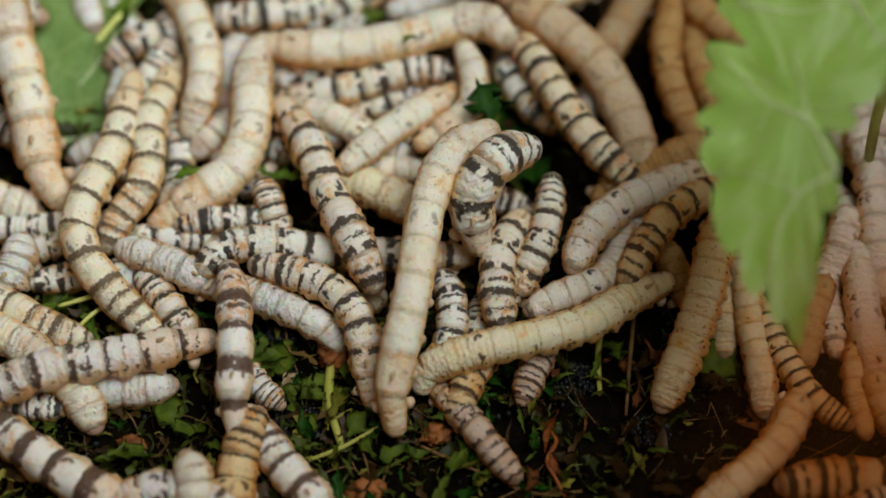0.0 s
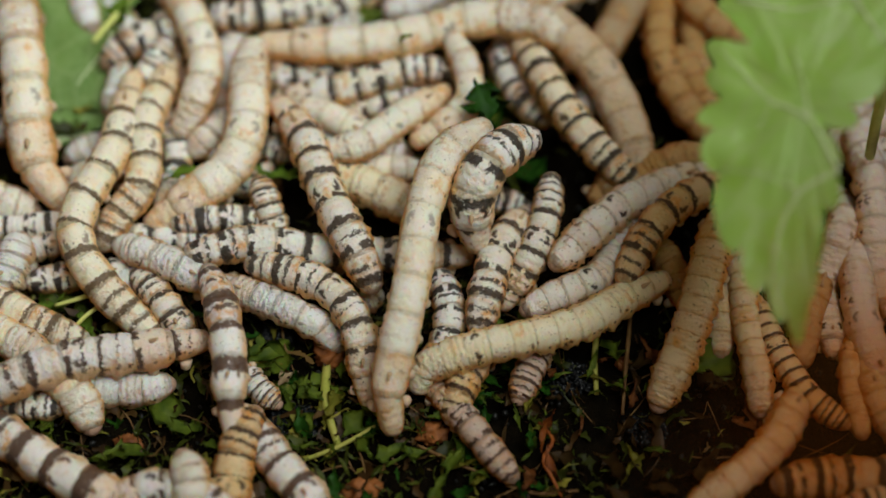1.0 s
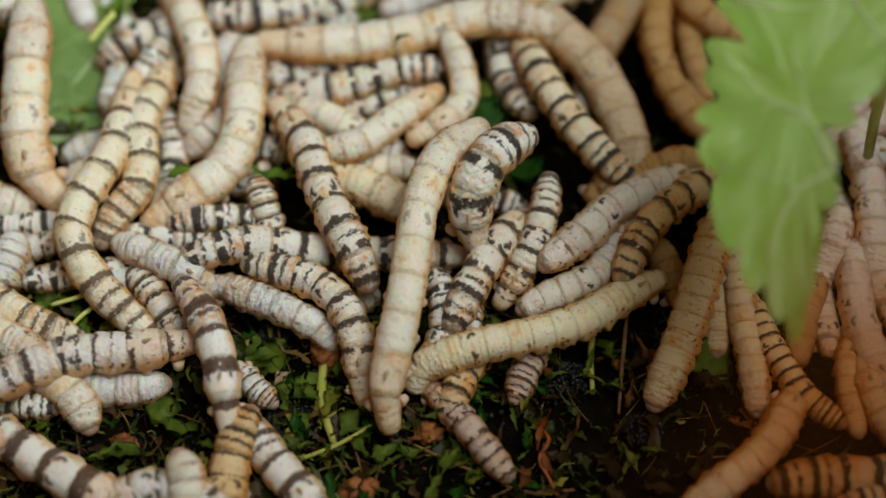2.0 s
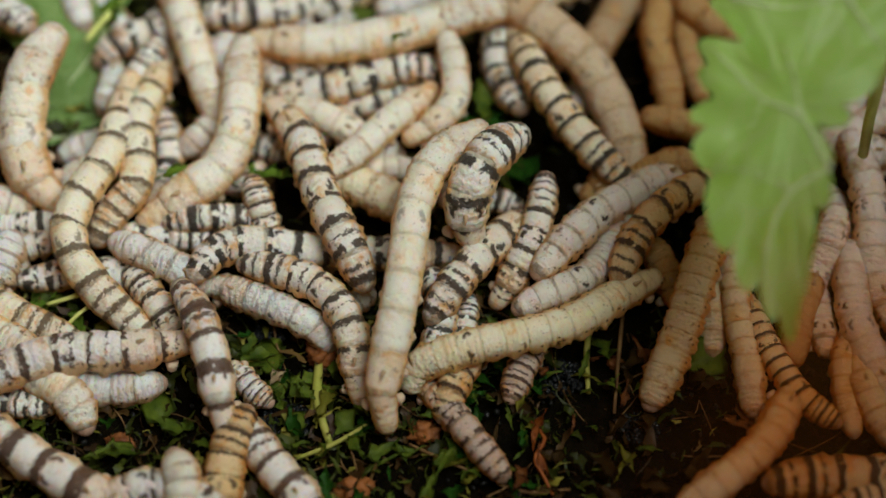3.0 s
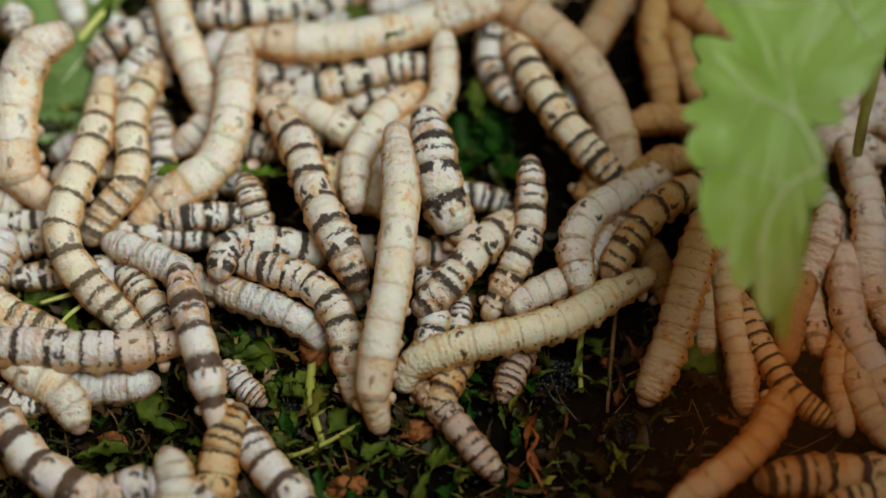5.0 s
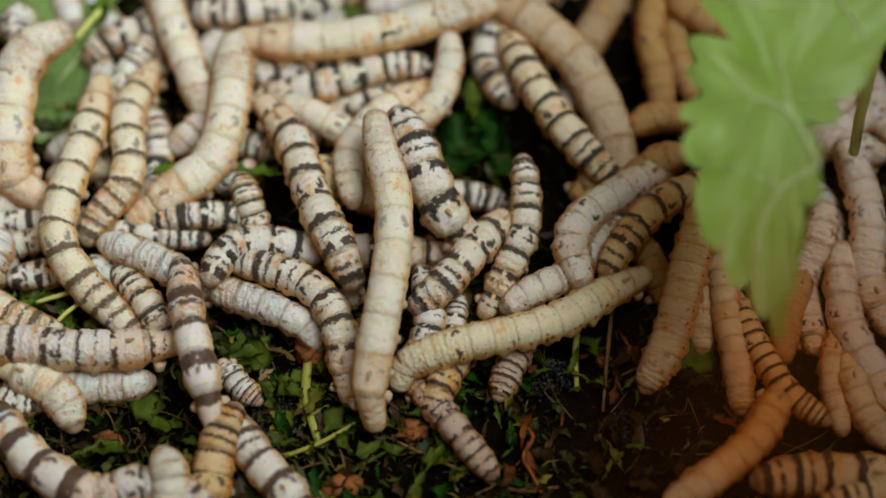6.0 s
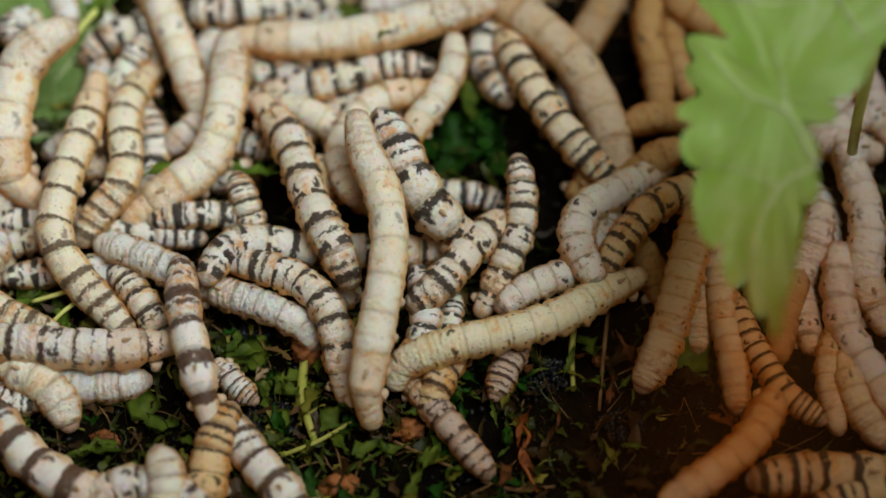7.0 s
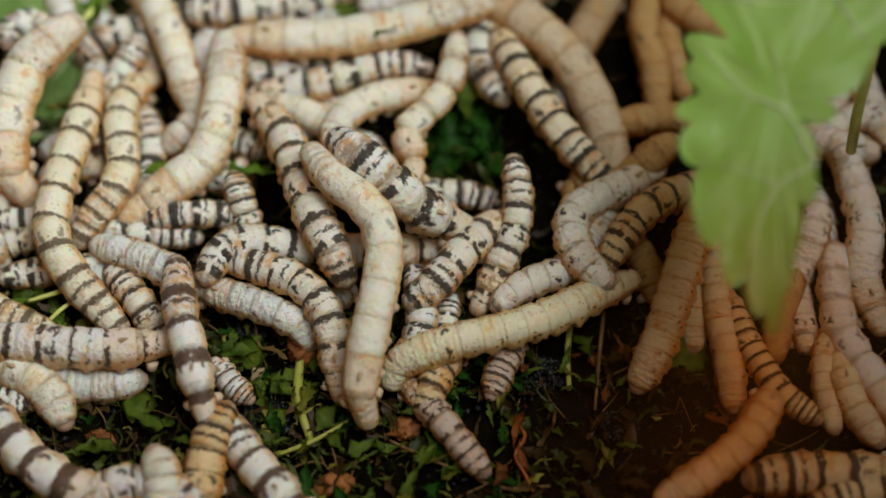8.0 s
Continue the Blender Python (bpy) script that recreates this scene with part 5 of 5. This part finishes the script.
    bends(left_tall, 1.5, [(-103.9, 67.3, 24.0), (-100.9, 53.0, 24.0), (-99.8, 40.7, 22.0), (-99.1, 29.5, 19.0), (-97.4, 20.7, 15.0), (-90.4, 13.5, 10.0)])
    bends(left_tall, 3, [(-91.9, 50.3, 26.0), (-95.8, 43.3, 25.0), (-97.7, 36.4, 23.0), (-98.3, 27.6, 19.0), (-97.4, 19.5, 14.0), (-90.7, 13.7, 10.0)])
    bends(left_tall, 4.5, [(-88.3, 49.3, 27.0), (-94.9, 45.8, 26.0), (-97.6, 37.8, 23.0), (-98.4, 28.3, 20.0), (-97.6, 18.6, 15.0), (-91.5, 13.8, 10.0)])
    bends(left_tall, 6, [(-87.3, 49.8, 27.0), (-94.9, 45.4, 26.0), (-97.9, 37.5, 23.0), (-98.5, 26.3, 20.0), (-98.6, 17.3, 14.0), (-91.4, 13.5, 10.0)])
    bends(left_tall, 8, [(-82.9, 52.8, 26.0), (-90.3, 45.0, 26.0), (-94.6, 38.0, 24.0), (-96.8, 28.5, 21.0), (-97.9, 18.8, 16.0), (-92.4, 13.9, 10.0)])
    bends(left_e, 3, [(-106.7, 36.3, 8.0), (-112.2, 37.3, 9.0), (-121.2, 41.6, 9.0)])
    bends(left_h, 4.5, [(-99.0, 2.6, 10.0), (-100.9, -3.7, 10.0), (-103.8, -10.2, 8.0)])
    bends(left_h, 8, [(-99.0, 1.9, 10.0), (-100.9, -4.4, 10.0), (-104.5, -10.9, 8.0)])
    bends(white_a, 3, [(-74.7, 1.5, 10.0), (-66.5, -3.5, 13.0), (-58.4, -7.5, 12.0), (-51.6, -9.4, 7.0)])
    bends(white_a, 8, [(-74.5, -0.5, 10.0), (-65.3, -4.7, 13.0), (-57.9, -7.9, 12.0), (-51.8, -9.5, 7.0)])
    bends(white_b, 8, [(-23.4, -23.5, 4.0), (-26.5, -19.8, 7.0), (-34.1, -16.9, 9.0), (-42.8, -13.4, 9.0), (-51.8, -10.0, 7.0)])
    bends(mid_a, 1.5, [(-58.0, -3.4, 14.0), (-51.4, -2.6, 14.0), (-43.0, -0.4, 14.0), (-35.2, -0.6, 12.0), (-27.3, -1.2, 10.0), (-19.4, -0.1, 8.0), (-11.4, -0.5, 8.0), (-2.0, -0.5, 8.0), (6.3, -0.0, 6.0)])
    bends(mid_a, 3, [(-54.7, -10.2, 14.0), (-50.0, -2.8, 14.0), (-42.8, -1.0, 14.0), (-35.0, -0.8, 12.0), (-27.2, -1.1, 10.0), (-19.3, -0.2, 8.0), (-11.2, -0.4, 8.0), (-1.9, -0.5, 8.0), (6.2, 0.3, 6.0)])
    bends(mid_a, 4.5, [(-47.1, -9.2, 14.0), (-45.8, -1.8, 14.0), (-39.0, -0.7, 14.0), (-32.5, -1.0, 12.0), (-26.0, -1.4, 10.0), (-19.4, -0.4, 8.0), (-11.4, -0.3, 8.0), (-2.7, -0.4, 8.0), (6.0, 0.4, 6.0)])
    bends(mid_a, 6, [(-48.5, -11.4, 14.0), (-45.3, -4.2, 14.0), (-39.5, -1.1, 14.0), (-33.5, -0.9, 12.0), (-25.9, -1.2, 10.0), (-19.3, -0.5, 8.0), (-11.3, -0.3, 8.0), (-2.6, -0.6, 8.0), (5.8, 0.3, 6.0)])
    bends(mid_a, 8, [(-47.6, -11.5, 14.0), (-44.8, -4.5, 14.0), (-39.7, -1.4, 14.0), (-33.3, -0.9, 12.0), (-26.1, -1.3, 10.0), (-18.9, -0.5, 8.0), (-11.1, -0.5, 8.0), (-2.2, -0.5, 8.0), (5.9, 0.6, 6.0)])
    bends(mid_c, 4.5, [(-15.4, -12.3, 14.0), (-18.8, -5.6, 18.0), (-23.7, 3.9, 19.0), (-27.6, 14.2, 19.0), (-31.2, 26.4, 18.0), (-38.7, 37.1, 16.0)])
    bends(mid_c, 8, [(-15.4, -12.2, 14.0), (-18.5, -6.3, 18.0), (-23.5, 3.2, 19.0), (-27.0, 13.5, 19.0), (-31.1, 25.7, 18.0), (-38.6, 37.5, 16.0)])
    bends(cream_a, 8, [(-46.7, 54.8, 18.0), (-46.0, 44.3, 18.0), (-47.3, 30.5, 17.0), (-50.4, 21.0, 14.0), (-59.0, 14.2, 12.0), (-68.4, 8.0, 8.0)])
    bends(cream_b, 1.5, [(32.8, 56.1, 19.0), (21.7, 61.5, 20.0), (10.5, 62.3, 19.0), (-2.2, 59.5, 17.0), (-19.0, 56.2, 16.0), (-44.6, 57.4, 14.0)])
    bends(cream_b, 3, [(16.2, 63.9, 19.0), (7.7, 62.2, 20.0), (-3.5, 59.3, 18.0), (-17.5, 56.2, 17.0), (-31.6, 55.6, 16.0), (-44.6, 58.0, 14.0)])
    bends(cream_b, 8, [(17.8, 65.6, 19.0), (9.3, 62.1, 20.0), (-3.3, 59.2, 18.0), (-17.4, 56.5, 17.0), (-31.5, 56.4, 16.0), (-45.8, 57.9, 14.0)])
    bends(cream_c, 1.5, [(-27.2, 25.6, 15.0), (-18.4, 25.8, 16.0), (-9.0, 34.9, 15.0), (0.6, 43.9, 12.0)])
    bends(cream_c, 3, [(-24.9, 18.0, 15.0), (-16.9, 24.4, 16.0), (-9.6, 33.8, 15.0), (0.0, 44.6, 12.0)])
    bends(cream_c, 4.5, [(-17.3, 8.1, 15.0), (-16.2, 19.5, 16.0), (-10.4, 34.4, 15.0), (-1.6, 44.3, 12.0)])
    bends(cream_c, 6, [(-16.0, 9.3, 15.0), (-17.2, 22.5, 16.0), (-9.0, 35.0, 16.0), (1.9, 44.8, 12.0)])
    bends(cream_c, 7, [(-15.1, 10.0, 15.0), (-18.9, 23.7, 14.0), (-11.0, 38.1, 15.0), (4.2, 44.1, 12.0)])
    bends(cream_c, 8, [(-19.2, 23.1, 17.0), (-18.1, 31.3, 16.0), (-10.1, 38.8, 15.0), (5.1, 44.7, 11.0)])
    bends(cream_d, 1.5, [(2.7, 56.1, 19.0), (6.5, 47.2, 18.0), (7.3, 38.4, 16.0), (2.0, 33.2, 15.0), (-5.5, 28.3, 14.0)])
    bends(cream_d, 3, [(3.5, 55.9, 19.0), (5.6, 46.1, 18.0), (5.6, 38.2, 16.0), (1.4, 32.9, 15.0), (-5.4, 28.6, 14.0)])
    bends(cream_d, 4.5, [(4.0, 55.6, 19.0), (4.0, 47.6, 18.0), (4.0, 39.6, 16.0), (1.3, 34.4, 15.0), (-5.6, 30.9, 14.0)])
    bends(cream_d, 6, [(6.8, 54.4, 19.0), (6.8, 46.4, 18.0), (4.0, 37.6, 16.0), (-0.8, 33.2, 15.0), (-6.3, 30.5, 14.0)])
    bends(cream_d, 8, [(10.7, 54.1, 20.0), (9.3, 42.8, 20.0), (5.8, 34.1, 19.0), (-2.3, 28.2, 18.0), (0.5, 19.8, 17.0), (-0.9, 12.1, 14.0)])
    bends(stripe_top, 1.5, [(21.3, 20.0, 27.0), (14.4, 13.9, 31.0), (9.3, 6.5, 31.0), (7.2, 2.0, 25.0), (9.2, -1.7, 15.0)])
    bends(stripe_top, 3, [(20.4, 20.2, 27.0), (14.2, 14.1, 30.0), (9.7, 6.7, 30.0), (7.6, 1.6, 24.0), (10.0, -1.6, 15.0)])
    bends(stripe_top, 4.5, [(4.9, 27.4, 24.0), (4.9, 18.1, 24.0), (4.7, 9.0, 22.0), (6.0, 3.0, 18.0), (11.3, -0.1, 13.0)])
    bends(stripe_top, 6, [(-5.3, 26.8, 25.0), (-1.2, 18.5, 24.0), (2.4, 8.7, 22.0), (6.7, 1.8, 18.0), (12.7, 1.0, 12.0)])
    bends(stripe_top, 7, [(-8.4, 26.1, 25.0), (-3.7, 16.7, 24.0), (0.3, 7.7, 22.0), (6.9, 0.9, 18.0), (12.9, 1.1, 12.0)])
    bends(stripe_top, 8, [(-17.8, 17.8, 28.0), (-11.0, 10.0, 30.0), (-3.9, 5.6, 26.0), (2.6, 2.6, 20.0), (13.2, 3.0, 12.0)])
    bends(stripe_mid, 1.5, [(6.5, -22.7, 12.0), (9.1, -15.6, 14.0), (13.2, -4.2, 14.0), (18.0, 4.6, 12.0), (23.0, 10.7, 8.0)])
    bends(stripe_mid, 3, [(0.2, -20.0, 12.0), (4.1, -14.4, 14.0), (11.4, -4.4, 14.0), (18.1, 3.4, 12.0), (24.5, 9.7, 8.0)])
    bends(stripe_mid, 4.5, [(-0.8, -18.4, 12.0), (4.6, -13.8, 14.0), (11.9, -3.8, 14.0), (18.0, 3.7, 12.0), (24.3, 9.5, 8.0)])
    bends(stripe_mid, 6, [(-0.7, -17.5, 12.0), (5.4, -13.4, 14.0), (12.0, -4.2, 14.0), (18.1, 3.8, 12.0), (24.3, 9.1, 8.0)])
    bends(stripe_mid, 8, [(-0.2, -17.1, 12.0), (5.2, -13.7, 14.0), (11.8, -4.5, 14.0), (17.9, 3.0, 12.0), (23.4, 8.8, 8.0)])
    bends(stripe_r, 3, [(27.0, 15.2, 16.0), (25.4, 5.3, 16.0), (22.6, -2.8, 14.0), (19.0, -8.7, 11.0), (15.3, -13.3, 7.0)])
    bends(stripe_r, 4.5, [(25.5, 18.2, 18.0), (25.3, 9.8, 16.0), (24.2, 0.1, 14.0), (19.8, -9.0, 11.0), (14.9, -17.3, 7.0)])
    bends(stripe_r, 8, [(23.7, 17.6, 19.0), (24.9, 9.3, 17.0), (24.0, 0.9, 14.0), (19.7, -8.1, 11.0), (15.1, -16.4, 7.0)])
    bends(head_r, 1.5, [(26.2, -6.7, 15.0), (36.3, 1.6, 16.0), (43.4, 9.3, 15.0), (54.9, 17.0, 12.0), (65.0, 22.5, 10.0)])
    bends(head_r, 3, [(25.0, -9.6, 15.0), (31.1, -2.5, 16.0), (39.4, 6.7, 15.0), (52.2, 16.8, 12.0), (63.8, 23.9, 10.0)])
    bends(head_r, 3.8, [(26.0, -10.7, 15.0), (30.4, -1.4, 16.0), (39.0, 7.7, 15.0), (52.8, 20.8, 12.0), (64.6, 30.8, 10.0)])
    bends(head_r, 4.5, [(35.2, -14.6, 14.0), (34.8, -4.3, 16.0), (39.3, 6.5, 15.0), (50.6, 14.9, 12.0), (62.2, 23.7, 10.0)])
    bends(head_r, 6, [(37.3, -12.6, 14.0), (35.0, -1.6, 16.0), (40.7, 7.0, 15.0), (51.4, 16.2, 12.0), (60.9, 23.3, 10.0)])
    bends(head_r, 7, [(41.5, -12.1, 14.0), (37.1, -3.3, 16.0), (39.6, 6.8, 15.0), (50.2, 15.2, 12.0), (60.4, 23.1, 10.0)])
    bends(head_r, 8, [(45.0, -13.7, 14.0), (38.0, -5.8, 16.0), (37.8, 5.8, 15.0), (48.4, 14.2, 12.0), (59.1, 21.3, 10.0)])
    bends(pink_r, 4.5, [(20.3, -17.3, 11.0), (28.9, -12.6, 12.0), (36.3, -8.2, 11.0), (42.9, 2.4, 9.0), (47.3, 10.3, 8.0)])
    bends(pink_r, 8, [(19.6, -17.3, 11.0), (26.8, -11.8, 12.0), (35.6, -7.8, 11.0), (42.0, 2.5, 9.0), (47.1, 9.6, 8.0)])
    bends(stripe_s, 3, [(43.3, -10.6, 14.0), (47.6, -1.0, 16.0), (55.3, 7.8, 17.0), (64.8, 15.4, 14.0), (73.1, 20.6, 10.0)])
    bends(stripe_s, 4.5, [(42.6, -10.0, 14.0), (48.1, -1.2, 16.0), (55.8, 7.6, 17.0), (65.2, 14.4, 14.0), (74.2, 19.5, 10.0)])
    bends(stripe_s, 8, [(45.2, -7.6, 14.0), (49.3, -1.1, 16.0), (55.6, 6.1, 17.0), (65.0, 12.9, 14.0), (73.2, 18.0, 10.0)])
    bends(right_a, 4.5, [(50.3, -38.4, 5.0), (55.0, -28.9, 9.0), (59.3, -17.6, 14.0), (63.4, -5.6, 18.0), (67.3, 4.7, 19.0)])
    bends(right_a, 6, [(51.9, -34.4, 5.0), (56.5, -27.0, 9.0), (59.9, -16.4, 14.0), (63.5, -4.4, 18.0), (66.8, 5.9, 19.0)])
    bends(right_a, 8, [(51.8, -34.7, 5.0), (56.4, -26.6, 9.0), (60.5, -15.3, 14.0), (64.8, -3.2, 18.0), (68.6, 6.4, 19.0)])
    bends(right_e, 8, [(54.9, -65.2, 7.0), (63.7, -60.0, 9.0), (72.9, -52.9, 10.0), (78.5, -45.2, 10.0), (82.1, -37.0, 8.0)])
    bends(right_h, 8, [(99.0, -2.5, 12.0), (97.7, -14.8, 12.0), (99.0, -25.7, 10.0), (106.4, -37.7, 8.0), (111.4, -50.0, 7.0)])
    bends(right_i, 8, [(102.3, 21.4, 17.0), (104.8, 12.3, 16.0), (106.3, 0.3, 15.0), (104.3, -10.2, 12.0), (108.3, -21.6, 8.0)])
    bends(tr_a, 1.5, [(68.5, 31.5, 9.0), (59.8, 40.5, 12.0), (55.2, 57.1, 12.0), (56.3, 74.3, 11.0), (60.8, 86.5, 10.0)])
    bends(tr_a, 3, [(59.4, 39.0, 9.0), (58.2, 48.1, 12.0), (56.2, 60.5, 12.0), (58.5, 74.1, 11.0), (62.3, 86.2, 10.0)])
    bends(tr_a, 8, [(60.3, 39.8, 9.0), (60.0, 50.6, 12.0), (57.9, 63.1, 12.0), (60.2, 76.8, 11.0), (63.8, 87.1, 10.0)])
    bends(tr_c, 3, [(80.1, 59.7, 13.0), (71.1, 64.0, 14.0), (64.5, 70.7, 14.0), (61.9, 83.6, 12.0)])
    bends(tr_c, 8, [(80.6, 60.2, 13.0), (72.3, 64.1, 14.0), (65.9, 69.7, 14.0), (63.3, 82.6, 12.0)])
    bends(stripe_x, 3, [(46.1, 17.2, 13.0), (38.1, 24.7, 16.0), (32.2, 33.2, 17.0), (27.0, 42.6, 17.0), (23.2, 53.7, 15.0), (20.6, 62.3, 12.0)])
    bends(stripe_x, 8, [(45.7, 16.8, 13.0), (37.7, 24.6, 16.0), (32.2, 33.1, 17.0), (27.2, 42.5, 17.0), (22.7, 54.5, 15.0), (19.3, 63.1, 12.0)])
    bends(stripe_y, 3, [(21.7, 41.6, 9.0), (17.0, 50.3, 9.0), (16.4, 60.3, 10.0), (18.0, 68.3, 9.0)])
    bends(stripe_y, 8, [(21.9, 42.5, 10.0), (16.4, 51.4, 11.0), (16.4, 59.5, 12.0), (21.6, 70.2, 10.0)])
    bends(brown_r, 3, [(64.2, 22.5, 12.0), (58.0, 22.5, 12.0), (51.3, 20.6, 10.0), (41.7, 16.0, 7.0)])
    bends(brown_r, 8, [(62.5, 26.8, 14.0), (56.9, 22.6, 13.0), (52.9, 19.7, 10.0), (42.0, 15.9, 7.0)])
    bends(brown_s, 1, [(59.8, 58.1, 10.0), (62.5, 50.6, 11.0), (65.6, 42.9, 10.0), (72.8, 37.1, 8.0)])
    bends(brown_s, 1.5, [(59.1, 54.8, 10.0), (61.9, 48.0, 11.0), (65.2, 41.4, 10.0), (72.9, 36.5, 8.0)])
    bends(brown_s, 3, [(53.1, 36.3, 12.0), (58.3, 35.3, 12.0), (64.3, 34.7, 10.0), (73.9, 33.7, 8.0)])
    bends(brown_s, 4.5, [(50.3, 34.7, 12.0), (55.9, 35.4, 12.0), (62.4, 36.5, 10.0), (71.5, 34.3, 8.0)])
    bends(brown_s, 6, [(51.9, 32.7, 12.0), (56.6, 35.7, 12.0), (63.2, 37.2, 10.0), (71.9, 35.2, 8.0)])
    bends(brown_s, 8, [(49.1, 34.0, 12.0), (55.2, 34.3, 12.0), (62.2, 37.1, 10.0), (71.3, 35.8, 8.0)])
    bends(top_c, 1.5, [(-63.8, 34.2, 10.0), (-59.6, 39.9, 14.0), (-57.3, 49.6, 16.0), (-61.5, 62.2, 17.0), (-69.4, 78.5, 15.0)])
    bends(top_c, 3, [(-52.9, 37.4, 10.0), (-55.7, 44.8, 14.0), (-58.9, 53.8, 16.0), (-62.3, 63.7, 17.0), (-67.2, 78.2, 15.0)])
    bends(top_c, 8, [(-54.1, 39.0, 10.0), (-56.1, 43.8, 14.0), (-59.4, 53.7, 16.0), (-64.3, 64.5, 17.0), (-71.3, 77.2, 15.0)])
    bends(top_g, 8, [(-101.0, 55.5, 16.0), (-99.4, 59.9, 16.0), (-93.1, 63.3, 14.0)])
    for w in WORMS:
        if len(w.spines) < 2:
            continue
        times = sorted(w.spines)
        if times[-1] < 8.0:
            w.spines[8.0] = w.spines[times[-1]]
            times.append(8.0)
        keyed = [[w.home @ m for m in stations(w.spines[t], w.n, w.roll)] for t in times]
        for k, ob in enumerate(w.parts):
            walk(ob, [(t, keyed[i][k]) for i, t in enumerate(times)])
    walk(standing_scrap, [
        (0, pose(0.0108, 0.0326, 0.0215, 0, -34, 104)),
        (1.5, pose(0.0115, 0.0327, 0.0210, 0, -32, 104)),
        (2.0, pose(0.0133, 0.0351, 0.0130, 0, -18, 108)),
        (2.8, pose(0.0160, 0.0371, 0.0045, 0, -3, 114)),
        (8, pose(0.0160, 0.0371, 0.0045, 0, -3, 114)),
    ])
    walk(big_leaf, [
        (0, pose(0.06984, -0.01853, 0.07837, 16, -16, 0)),
        (0.5, pose(0.07046, -0.01841, 0.07844, 16, -16, 0)),
        (1, pose(0.07086, -0.01828, 0.07853, 16, -16, 0)),
        (1.5, pose(0.07138, -0.01825, 0.07855, 16, -16, 0)),
        (3, pose(0.07114, -0.01821, 0.07857, 16, -16, 0)),
        (3.5, pose(0.07120, -0.01819, 0.07858, 16, -16, 0)),
        (4, pose(0.07138, -0.01823, 0.07856, 16, -16, 0)),
        (4.5, pose(0.07144, -0.01818, 0.07859, 16, -16, 0)),
        (6, pose(0.07159, -0.01814, 0.07861, 16, -16, 0)),
        (7, pose(0.07200, -0.01813, 0.07862, 16, -16, 0)),
        (8, pose(0.07271, -0.01810, 0.07864, 16, -16, 0)),
    ])


motions()
